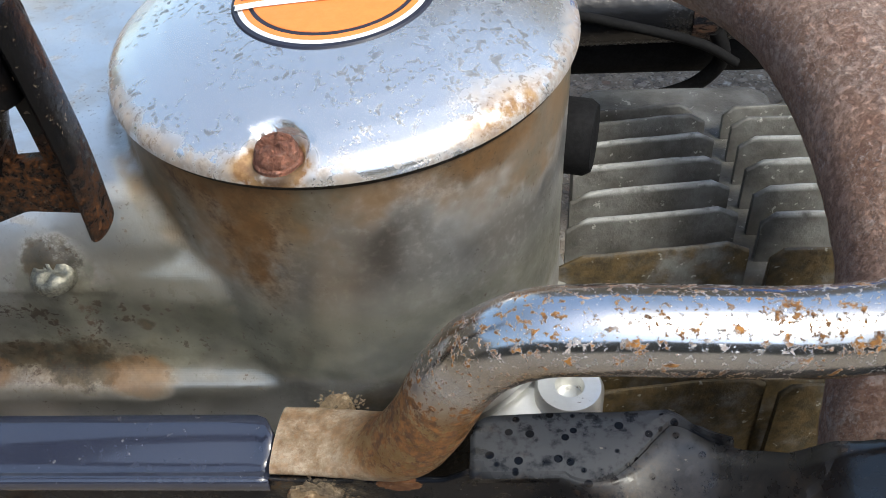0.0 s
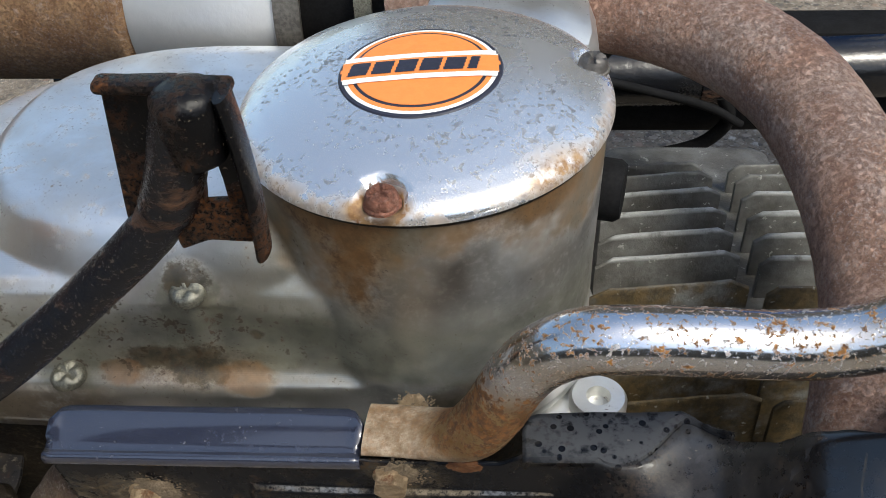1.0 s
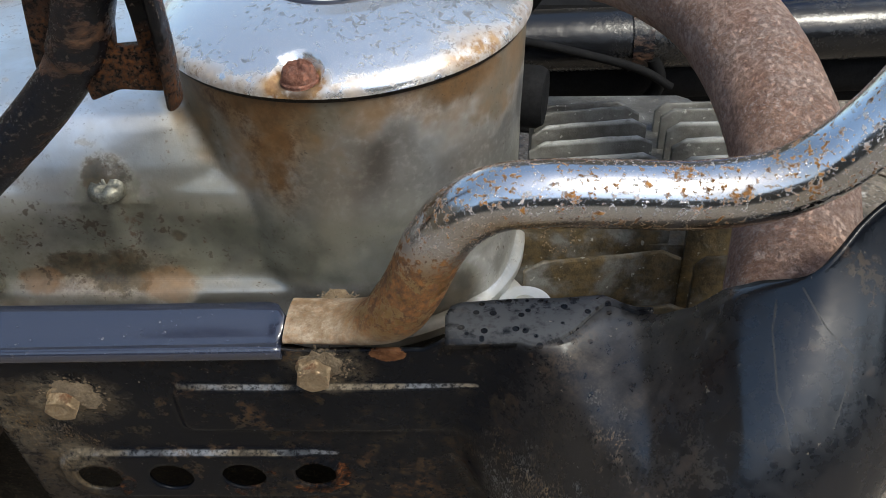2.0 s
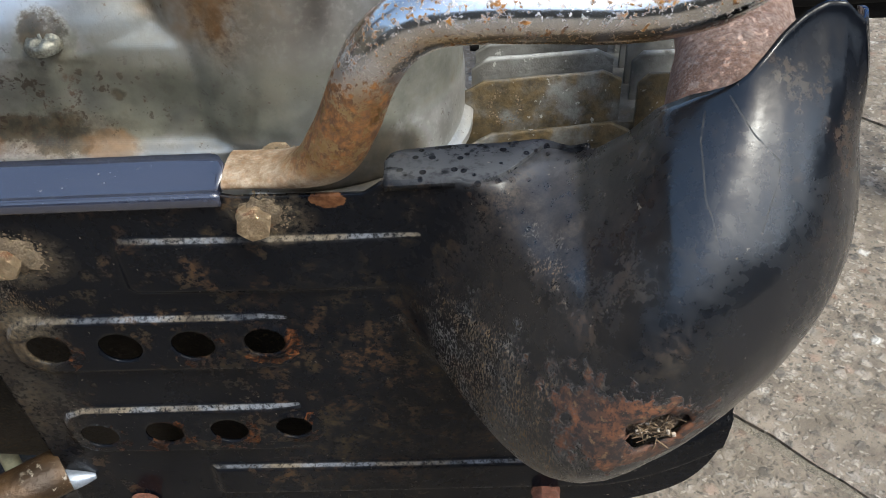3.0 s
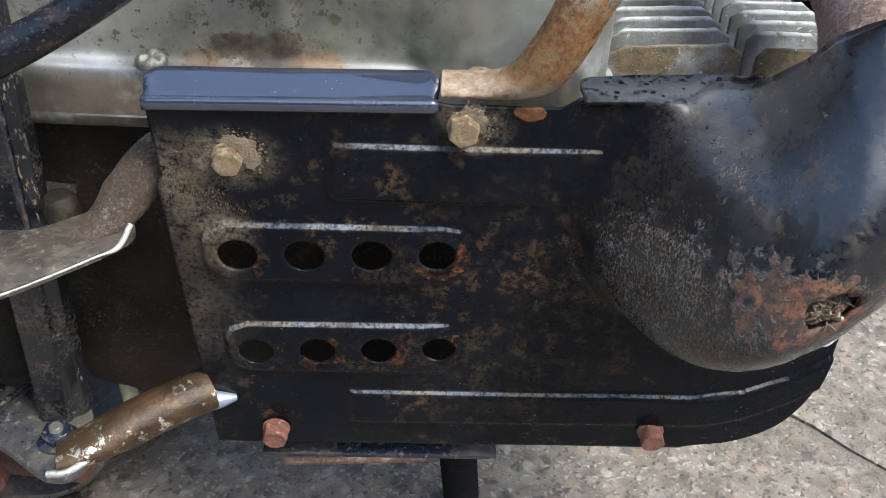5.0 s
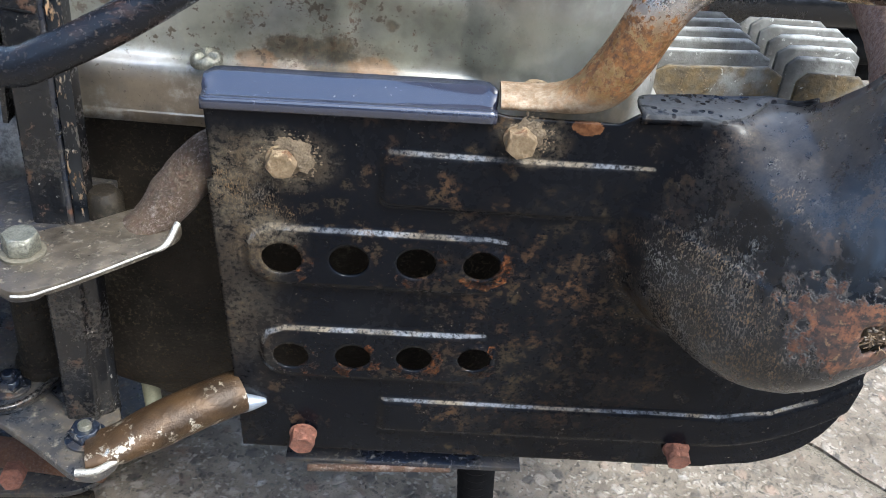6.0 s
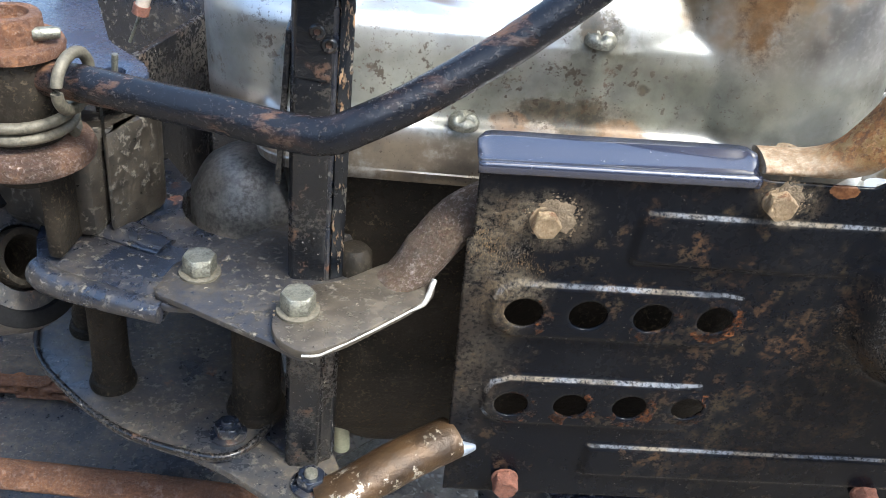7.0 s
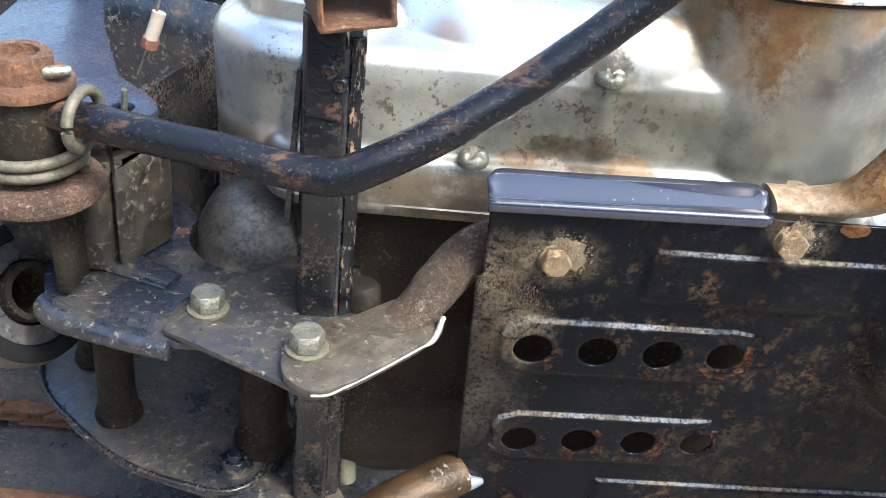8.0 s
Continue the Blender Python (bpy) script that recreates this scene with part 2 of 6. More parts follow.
def mat_dusty_plate(name, base=(0.022, 0.024, 0.030), dust=0.6, k=1.0):
    """Blue-black enamel under a coat of grey-brown dust and grit."""
    m = Mat(name)
    coat = m.mul(m.noise(24, 0.5 - 0.3 * dust, 0.72 - 0.2 * dust, 6, 0.65), m.noise(420, 0.2, 0.6, 4))
    grit = m.mul(m.noise(300, 0.55, 0.64, 5, 0.7), m.noise(34, 0.36, 0.58))
    coat = m.mul(coat, m.noise(75, 0.22, 0.62, 6, 0.7))
    col = m.mix(m.mul(coat, 0.85), base, m.mix(m.noise(180, 0.3, 0.7, 5), (0.040 * k, 0.030 * k, 0.019 * k), (0.092 * k, 0.072 * k, 0.048 * k)))
    flake = m.mul(m.noise(330, 0.665, 0.70, 4, 0.65), m.noise(14, 0.40, 0.55))
    col = m.mix(m.add(m.mul(grit, 0.55), flake), col, (0.27, 0.235, 0.18))
    rusty = m.mul(m.noise(70, 0.6, 0.68, 5), m.noise(18, 0.5, 0.6))
    col = m.mix(m.mul(rusty, 0.7), col, (0.22, 0.09, 0.04))
    return m.done(col, m.val(coat, 0.24, 0.62), 0.0, m.add(m.mul(grit, 0.6), m.mul(m.raw(200, 6), 0.4)), 0.0010, spec=0.8)


def mat_cap():
    m = Mat("polished_steel_cap")
    pit = m.mul(m.noise(360, 0.54, 0.6, 6, 0.75, 0.3), m.noise(38, 0.42, 0.56, 4), 0.7)
    rim = m.mul(m.ramp(m.axis(2), 0.3735, 0.3765, 1.0, 0.0), m.noise(90, 0.42, 0.55, 6, 0.7))
    spot = m.mul(m.add(m.blob((-0.0150, 0.1735, 0.373), (0.0125, 0.0095, 0.008), 0.45), m.mul(m.blob((0.036, 0.190, 0.374), (0.020, 0.014, 0.008)), 0.6)), m.noise(160, 0.3, 0.55, 6))
    rust = m.add(m.mul(rim, 0.55), spot)
    # shade in the screw's recess, painted dark brown on its floor
    pocket_shade = m.mul(m.blob((-0.0148, 0.1745, 0.3725), (0.0085, 0.0085, 0.006), 0.6), m.ramp(m.axis(2), 0.3728, 0.3742, 1.0, 0.0), m.noise(220, 0.2, 0.5, 5))
    col = m.mix(pit, (0.74, 0.75, 0.76), (0.13, 0.125, 0.12))
    col = m.mix(rust, col, m.mix(m.noise(300, 0.35, 0.65), (0.20, 0.10, 0.04), (0.36, 0.22, 0.10)))
    col = m.mix(m.mul(pocket_shade, 0.9), col, (0.07, 0.042, 0.024))
    # from here the rust mask holds the recess shade too
    rust = m.add(rust, pocket_shade)
    rough = m.val(m.add(pit, rust), m.val(m.noise(25, 0.4, 0.65), 0.19, 0.30), 0.6)
    return m.done(col, rough, m.val(rust, 0.85, 0.1), m.math("SUBTRACT", 1.0, pit), 0.00003)


def mat_black(name, worn=0.5, gloss=0.18, base=(0.012, 0.013, 0.016)):
    """Old black enamel, chipped to rust and dusted with road dirt."""
    m = Mat(name)
    rust = m.mul(m.noise(75, 0.62 - 0.08 * worn, 0.74, 6, 0.7), m.noise(14, 0.4, 0.6), m.noise(420, 0.36, 0.60, 4))
    dust = m.mul(m.noise(30, 0.40, 0.75, 6, 0.65), m.noise(600, 0.40, 0.68, 4, 0.7))
    chips = m.mul(m.noise(480, 0.66, 0.7, 3), m.noise(40, 0.45, 0.6))
    col = m.mix(m.mul(dust, 0.32 * worn + 0.06), base, DUST)
    col = m.mix(m.mul(chips, worn), col, (0.42, 0.38, 0.32))
    col = m.mix(m.mul(rust, worn), col, (0.24, 0.12, 0.06))
    rough = m.val(m.add(m.mul(dust, 0.8), m.mul(rust, worn)), gloss, 0.75)
    return m.done(col, rough, 0.0, m.add(m.mul(m.raw(260, 5), 0.5), m.mul(m.raw(45, 3), 0.9), m.mul(rust, 0.4)), 0.0006, spec=0.55)


def mat_shield():
    """Black enamel of the pressed guard: worn edges, caked dirt, rust-through."""
    m = Mat("black_enamel_guard")
    wear, dirt, rot = m.attr("wear"), m.attr("dirt"), m.attr("rot")
    base = m.mix(m.noise(20, 0.35, 0.7), (0.0030, 0.0040, 0.0065), (0.0050, 0.0060, 0.0085))
    film = m.mul(m.noise(26, 0.4, 0.75, 5), m.noise(500, 0.35, 0.7, 3), 0.025)
    col = m.mix(film, base, (0.13, 0.125, 0.12))
    # blurred brown patches made of fine rust freckles
    patch = m.mul(m.noise(70, 0.52, 0.68, 4, 0.6), m.noise(11, 0.38, 0.58))
    patch = m.add(patch, m.mul(m.blob((0.012, 0.15, 0.195), (0.075, 0.04, 0.090), 0.4), m.noise(110, 0.47, 0.64, 5, 0.65), 0.72))
    freckle = m.noise(420, 0.42, 0.6, 5, 0.7)
    brown = m.mul(patch, freckle, m.val(m.attr("gloss"), 0.58, 0.3))
    col = m.mix(brown, col, m.mix(m.noise(33, 0.4, 0.6), (0.095, 0.068, 0.036), (0.15, 0.082, 0.04)))
    # scuffed dirt in short upright strokes
    strokes = m.noise(1700, 0.50, 0.64, 4, 0.65, 0.6, m.stretch((1, 0.6, 0.40)))
    cake = m.mul(m.ramp(m.math("ADD", dirt, m.mul(m.math("SUBTRACT", m.raw(85, 6, 0.75), 0.5), 2.2)), 0.30, 0.85), m.add(strokes, m.noise(600, 0.60, 0.72, 3)))
    col = m.mix(m.mul(cake, 0.95), col, m.mix(m.noise(60, 0.42, 0.58), (0.205, 0.185, 0.158), (0.225, 0.140, 0.064)))
    # mud smeared round the bolts and dust down the rear edge
    smear = m.mul(m.add(m.blob((-0.0975, 0.14, 0.2725), (0.024, 0.03, 0.017), 0.35), m.blob((-0.118, 0.14, 0.262), (0.016, 0.03, 0.026), 0.3), m.blob((-0.010, 0.14, 0.2885), (0.017, 0.03, 0.013), 0.4), m.blob((-0.108, 0.15, 0.235), (0.022, 0.03, 0.020), 0.2)),
                  m.noise(130, 0.34, 0.6, 6, 0.75), m.noise(600, 0.25, 0.6, 4))
    smear = m.add(smear, m.mul(m.blob((-0.118, 0.15, 0.215), (0.026, 0.03, 0.10), 0.3), m.noise(45, 0.3, 0.7, 6, 0.7), m.noise(520, 0.25, 0.65, 4), 0.45))
    col = m.mix(m.mul(smear, 0.75), col, m.mix(m.noise(55, 0.35, 0.65, 5), (0.12, 0.088, 0.055), (0.22, 0.18, 0.125)))
    # dust with dried drops on the front lip and the shoulder beside it
    lip = m.blob((0.052, 0.160, 0.306), (0.050, 0.040, 0.0085), 0.5)
    drops = m.ramp(m.cells(210, "F1", "Distance"), 0.20, 0.27)
    dust = m.mul(lip, m.noise(300, 0.25, 0.55, 4), drops, 0.26)
    col = m.mix(dust, col, (0.21, 0.215, 0.225))
    shoulder = m.mul(m.blob((0.083, 0.115, 0.298), (0.036, 0.06, 0.036), 0.25), m.noise(800, 0.25, 0.75, 6, 0.8), m.noise(140, 0.2, 0.7, 5, 0.7), m.noise(40, 0.15, 0.5, 4), 0.4)
    col = m.mix(shoulder, col, (0.12, 0.098, 0.080))
    # enamel rubbed through along the pressed rims, broken and dusty
    rims = m.scratch([(-0.0600, 0.2800), (0.0360, 0.2800)], 0.0011)
    rims = m.math("MAXIMUM", rims, m.scratch([(-0.1118, 0.2340), (-0.1095, 0.2390), (-0.1030, 0.2421), (-0.0200, 0.2424), (-0.0125, 0.2405)], 0.0011))
    rims = m.math("MAXIMUM", rims, m.scratch([(-0.1085, 0.1790), (-0.1062, 0.1850), (-0.0990, 0.1886), (-0.0150, 0.1889)], 0.0011))
    rims = m.math("MAXIMUM", rims, m.scratch([(-0.0560, 0.1460), (0.1000, 0.1460), (0.1220, 0.1503), (0.1400, 0.1604)], 0.0009))
    veil = m.mul(m.attr("veil"), m.add(m.mul(m.noise(700, 0.36, 0.66, 6, 0.75), m.noise(120, 0.25, 0.65, 5), 1.3), m.noise(900, 0.66, 0.70, 3)))
    col = m.mix(m.mul(veil, 0.5), col, m.mix(m.noise(50, 0.4, 0.6, 4), (0.085, 0.074, 0.066), (0.115, 0.084, 0.058)))
    edge = m.mul(m.add(rims, m.mul(wear, 0.12)), m.noise(620, 0.36, 0.58, 6, 0.75), m.noise(38, 0.24, 0.55, 3))
    col = m.mix(m.mul(edge, 0.5), col, m.mix(m.noise(45, 0.42, 0.58, 4), (0.34, 0.36, 0.40), (0.36, 0.30, 0.22)))
    gone = m.ramp(m.math("ADD", rot, m.mul(m.math("SUBTRACT", m.raw(130, 6, 0.7), 0.5), 1.7)), 0.42, 0.60)
    col = m.mix(gone, col, m.mix(m.noise(330, 0.40, 0.58, 6, 0.75), (0.010, 0.005, 0.004), m.mix(m.noise(95, 0.40, 0.58, 5), (0.16, 0.056, 0.020), (0.060, 0.024, 0.011))))
    col = m.mix(m.mul(gone, m.noise(420, 0.58, 0.68, 4), 0.5), col, (0.22, 0.13, 0.06))
    flake = m.ramp(m.math("ADD", m.blob((0.0085, 0.141, 0.2955), (0.0078, 0.02, 0.0046), 0.4), m.math("MULTIPLY", m.math("SUBTRACT", m.raw(230, 6, 0.75), 0.5), 2.2)), 0.42, 0.56)
    flake = m.mul(flake, m.blob((0.0080, 0.141, 0.2940), (0.0095, 0.03, 0.0060), 0.7))
    col = m.mix(flake, col, m.mix(m.noise(420, 0.35, 0.65, 4), (0.10, 0.040, 0.018), (0.18, 0.080, 0.036)))
    chips = m.mul(m.noise(620, 0.685, 0.72, 3), m.noise(30, 0.42, 0.6))
    col = m.mix(m.mul(chips, 0.5), col, (0.34, 0.29, 0.22))
    # faint scratches
    scratch = m.mul(m.noise(90, 0.655, 0.665, 2, 0.5, 1.5, m.stretch((1.0, 1.0, 0.12))), m.noise(14, 0.5, 0.6), m.attr("gloss"), 0.25)
    col = m.mix(scratch, col, (0.16, 0.16, 0.17))
    # two long crooked scratches on the bulge
    cut = m.math("MAXIMUM", m.scratch([(0.1196, 0.3416), (0.1245, 0.3354), (0.1315, 0.3291), (0.1305, 0.3242), (0.1278, 0.3187), (0.1262, 0.3150)], 0.00028),
                 m.scratch([(0.1138, 0.3370), (0.1121, 0.3319), (0.1121, 0.3220), (0.1136, 0.3186), (0.1143, 0.3144), (0.1148, 0.3110)], 0.00024))
    cut = m.mul(cut, m.noise(260, 0.30, 0.5, 3))
    col = m.mix(m.mul(cut, 0.2), col, (0.07, 0.07, 0.07))
    rough = m.val(m.mul(m.noise(30, 0.36, 0.60, 5, 0.65, 0.0, m.stretch((1.0, 1.0, 0.45))), m.noise(240, 0.2, 0.7, 4)), 0.15, 0.40)
    rough = m.val(m.add(cake, m.mul(brown, 1.5), gone, m.mul(film, 2.5), dust, shoulder, smear, cut, m.mul(veil, 0.6)), rough, 0.8)
    h = m.math("ADD", m.math("MULTIPLY", m.raw(24, 2, 0.5), m.val(m.attr("gloss"), 0.3, 2.0)), m.math("MULTIPLY", m.raw(300, 5), 0.18))
    h = m.math("ADD", h, m.add(m.mul(cake, 0.35), m.mul(smear, 0.5), m.mul(gone, m.raw(260, 6, 0.75), 3.2)))
    return m.done(col, rough, 0.0, h, 0.0005, spec=m.val(m.attr("gloss"), 0.13, 0.78))


def mat_chipped():
    """Black paint peppered with pale flakes, longer up and down."""
    m = Mat("flaked_black_paint")
    fl = m.mul(m.noise(420, 0.54, 0.60, 5, 0.75, 0.0, m.stretch((1, 1, 0.35))), m.noise(60, 0.36, 0.58))
    col = m.mix(fl, (0.006, 0.0075, 0.010), m.mix(m.noise(60, 0.4, 0.6), (0.42, 0.38, 0.30), (0.30, 0.17, 0.08)))
    return m.done(col, m.val(fl, 0.25, 0.8), 0.0, fl, 0.0005)


def mat_lip():
    """Clean blue-black enamel with fine rubbing marks."""
    m = Mat("rubbed_black_enamel")
    rub = m.mul(m.noise(60, 0.4, 0.7, 6, 0.7, 0.0, m.stretch((0.25, 1, 1))), m.noise(500, 0.35, 0.65, 3))
    fleck = m.mul(m.noise(500, 0.66, 0.7, 3), m.noise(60, 0.5, 0.62))
    col = m.mix(m.mul(rub, 0.05), (0.022, 0.026, 0.044), (0.16, 0.17, 0.20))
    col = m.mix(m.mul(fleck, 0.25), col, (0.4, 0.37, 0.32))
    return m.done(col, m.val(rub, 0.10, 0.26), 0.0, m.raw(60, 2), 0.00002, shine=0.40, ior=1.72)


def mat_pedal():
    """Nearly black enamel, brown with rust at edges and in blotches."""
    m = Mat("worn_black_pedal")
    rust = m.mul(m.noise(38, 0.43, 0.63, 4, 0.6), m.noise(620, 0.40, 0.62, 6, 0.75))
    col = m.mix(m.mul(rust, 0.9), (0.004, 0.004, 0.0045), m.mix(m.noise(70, 0.4, 0.6, 4), (0.075, 0.036, 0.018), (0.16, 0.062, 0.022)))
    col = m.mix(m.mul(m.noise(900, 0.64, 0.7, 3), m.noise(35, 0.45, 0.6), 0.5), col, (0.22, 0.17, 0.12))
    return m.done(col, m.val(rust, 0.24, 0.75), 0.0, m.add(m.mul(m.raw(240, 6), 0.5), m.mul(rust, 0.5)), 0.0010, spec=0.18)


def mat_lever():
    """Blue-black enamel rubbed through to brown along the top, finely pitted."""
    m = Mat("rubbed_black_lever")
    along = m.stretch((0.35, 1, 1))
    worn = m.mul(m.noise(70, 0.50, 0.66, 6, 0.7, 0.0, along), m.noise(320, 0.3, 0.6, 5, 0.7, 0.0, along), m.noise(16, 0.38, 0.56))
    col = m.mix(m.mul(worn, 0.8), (0.0055, 0.0065, 0.0095), (0.17, 0.085, 0.045))
    pits = m.noise(620, 0.56, 0.66, 5, 0.7)
    col = m.mix(m.mul(pits, m.noise(40, 0.36, 0.58), 0.30), col, (0.17, 0.125, 0.085))
    return m.done(col, m.val(m.add(worn, m.mul(pits, 0.5)), 0.20, 0.65), 0.0, m.add(m.mul(m.raw(260, 6, 0.7), 0.5), m.mul(worn, 0.3)), 0.0009, spec=0.34)


def mat_rust(name, a=(0.17, 0.066, 0.036), b=(0.30, 0.14, 0.085), pale=0.5):
    m = Mat(name)
    tone = m.noise(40, 0.3, 0.7, 6, 0.7)
    col = m.mix(tone, a, b)
    scab = m.mul(m.noise(170, 0.55, 0.62, 5, 0.7), m.noise(22, 0.45, 0.62))
    col = m.mix(m.mul(scab, pale), col, (0.52, 0.42, 0.37))
    flecks = m.mul(m.noise(800, 0.50, 0.62, 5, 0.75, 0.6), m.noise(45, 0.28, 0.58, 4))
    col = m.mix(m.mul(flecks, pale), col, (0.50, 0.41, 0.37))
    if pale > 0.5:
        # weathered grey-pink areas on the long bend
        worn = m.mul(m.noise(17, 0.44, 0.60, 5, 0.65), m.noise(240, 0.22, 0.62, 5, 0.7))
        col = m.mix(m.mul(worn, 0.62), col, (0.40, 0.315, 0.275))
    pits = m.noise(480, 0.35, 0.6, 5, 0.75)
    col = m.mix(m.mul(m.math("SUBTRACT", 1.0, pits), 0.5), col, (0.08, 0.03, 0.018))
    return m.done(col, m.val(tone, 0.7, 0.9), 0.0, m.add(m.mul(pits, 0.6), m.mul(flecks, 0.3), m.mul(m.raw(120, 6), 0.4)), 0.0012)


def mat_plain(name, color, rough=0.5, metal=0.0, vary=0.35, scale=120, bump=0.0002, spec=0.5):
    m = Mat(name)
    n1, n2 = m.noise(scale, 0.3, 0.7, 5), m.noise(scale * 6, 0.35, 0.65, 3)
    col = m.mix(m.mul(n1, vary), color, tuple(c * 0.45 for c in color))
    col = m.mix(m.mul(n2, vary * 0.5), col, tuple(min(1, c * 1.5 + 0.02) for c in color))
    return m.done(col, m.val(n1, rough, min(1, rough + 0.15)), metal, m.raw(scale * 4, 4), bump, spec=spec)


def mat_fin():
    """Dark weathered fins, paler along their crests."""
    m = Mat("weathered_fin_alloy")
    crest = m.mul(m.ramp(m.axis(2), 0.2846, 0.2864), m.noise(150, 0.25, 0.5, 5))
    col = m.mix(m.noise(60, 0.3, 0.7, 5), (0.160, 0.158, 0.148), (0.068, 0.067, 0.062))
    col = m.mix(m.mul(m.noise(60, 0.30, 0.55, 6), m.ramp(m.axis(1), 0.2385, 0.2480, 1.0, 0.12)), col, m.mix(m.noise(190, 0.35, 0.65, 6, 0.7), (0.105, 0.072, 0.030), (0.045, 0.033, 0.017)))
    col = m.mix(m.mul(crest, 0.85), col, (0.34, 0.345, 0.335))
    col = m.mix(m.mul(m.noise(300, 0.65, 0.7, 3), 0.5), col, (0.45, 0.45, 0.41))
    return m.done(col, 0.55, 0.35, m.raw(260, 6), 0.0007)


def mat_paving():
    """Worn grey-beige concrete with rounded pebbles showing through."""
    m = Mat("exposed_aggregate_concrete")
    n = m.t.nodes.new("ShaderNodeTexNoise")
    m.put(n.inputs["Vector"], m.pos)
    n.inputs["Scale"].default_value, n.inputs["Detail"].default_value = 140, 3
    shake = m.t.nodes.new("ShaderNodeVectorMath")
    shake.operation = "MULTIPLY_ADD"
    m.put(shake.inputs[0], n.outputs["Color"])
    shake.inputs[1].default_value = (0.010, 0.010, 0.010)
    m.put(shake.inputs[2], m.pos)

    def pebbles(scale, near, far, gate):
        v = m.t.nodes.new("ShaderNodeTexVoronoi")
        m.put(v.inputs["Vector"], shake.outputs[0])
        v.inputs["Scale"].default_value = scale
        c = m.t.nodes.new("ShaderNodeSeparateColor")
        m.put(c.inputs[0], v.outputs["Color"])
        return m.mul(m.ramp(v.outputs["Distance"], near, far, 1.0, 0.0), m.ramp(c.outputs[2], gate, gate + 0.1)), c.outputs[0], c.outputs[1]

    big, pick, hue = pebbles(95, 0.18, 0.55, 0.25)
    small, pick2, hue2 = pebbles(280, 0.2, 0.6, 0.2)
    paste = m.mix(m.noise(55, 0.3, 0.7, 6), (0.245, 0.206, 0.165), (0.135, 0.112, 0.090))
    col = m.mix(m.mul(small, 0.85), paste, m.mix(m.ramp(pick2, 0.2, 0.8), (0.065, 0.060, 0.052), (0.36, 0.325, 0.275)))
    stone = m.mix(m.ramp(pick, 0.15, 0.85), (0.075, 0.071, 0.066), (0.35, 0.31, 0.265))
    stone = m.mix(m.mul(m.ramp(hue, 0.85, 0.9), 0.6), stone, (0.26, 0.155, 0.105))
    stone = m.mix(m.ramp(hue, 0.09, 0.07), stone, (0.60, 0.58, 0.54))
    col = m.mix(m.mul(big, m.noise(90, 0.25, 0.5, 4), 0.85), col, stone)
    col = m.mix(m.mul(m.noise(7, 0.42, 0.7, 5), 0.55), col, (0.125, 0.103, 0.076))
    col = m.mix(m.mul(m.noise(520, 0.56, 0.68, 4), 0.5), col, (0.07, 0.064, 0.054))
    h = m.add(m.mul(big, 0.34), m.mul(small, 0.18), m.mul(m.raw(150, 8, 0.72), 0.6))
    return m.done(col, 0.88, 0.0, h, 0.0030, spec=0.3)


def mat_grime():
    """Oil and road dirt baked on, with pale grit."""
    m = Mat("oily_grime")
    tone = m.mix(m.noise(35, 0.3, 0.7, 6, 0.7), (0.008, 0.0065, 0.0045), (0.024, 0.018, 0.012))
    bare = m.mul(m.noise(48, 0.50, 0.72, 5, 0.7), m.noise(420, 0.38, 0.64, 5, 0.7))
    col = m.mix(m.mul(bare, 0.5), tone, (0.10, 0.085, 0.060))
    grit = m.mul(m.noise(520, 0.54, 0.64, 5, 0.75), m.noise(38, 0.32, 0.58))
    col = m.mix(m.mul(grit, 0.6), col, (0.16, 0.122, 0.078))
    return m.done(col, m.val(grit, 0.55, 0.9), 0.0, m.add(m.mul(m.raw(150, 6, 0.7), 0.6), m.mul(grit, 0.4)), 0.0014, spec=0.2)


ALLOY = mat_alloy("stained_alloy")
ALLOY_DARK = mat_plain("grimy_alloy", (0.15, 0.135, 0.115), 0.36, 0.6, 1.0, 90, 0.0004)
FIN = mat_fin()
CRANKCASE = mat_grime()
CAP = mat_cap()
CHROME_BAR = mat_bar()
CHROME_BAD = mat_bronze()
CHROME_OLD = mat_rust("canister_rust", (0.26, 0.125, 0.05), (0.44, 0.27, 0.14), 0.35)
SHIELD = mat_shield()
LIP = mat_lip()
CHIPPED = mat_chipped()
BLACK = mat_black("chipped_black_enamel", 0.95, 0.22, (0.007, 0.0075, 0.009))
BLACK_CLEAN = mat_black("black_enamel", 0.06, 0.2, (0.006, 0.0065, 0.008))
BLACK_DUSTY = mat_dusty_plate("dusty_blue_black_enamel", (0.008, 0.012, 0.022), 0.2)
BLUE_BLACK = mat_black("blue_black_enamel", 0.35, 0.26, (0.022, 0.032, 0.058))
GREY_BLUE = mat_dusty_plate("dusty_grey_enamel", (0.020, 0.024, 0.032), 0.6, 1.6)
GREY_DUSTY = mat_dusty_plate("dust_coated_steel", (0.010, 0.013, 0.021), 0.62, 0.75)
MUDDY = mat_dusty_plate("mud_caked_casting", (0.010, 0.009, 0.008), 0.85, 0.8)
ARM_TUBE = mat_rust("dusty_brown_arm", (0.040, 0.029, 0.021), (0.115, 0.078, 0.046), 0.42)
ARM_DUSTY = mat_dusty_plate("dusty_brown_steel", (0.030, 0.024, 0.018), 0.75, 1.15)
PEDAL = mat_pedal()
LEVER_MAT = mat_lever()
RUSTED = mat_rust("rusted_pipe", (0.25, 0.126, 0.082), (0.46, 0.29, 0.215), 0.65)
RUSTED_BOX = mat_rust("rusted_steel", (0.12, 0.052, 0.026), (0.28, 0.125, 0.055), 0.2)
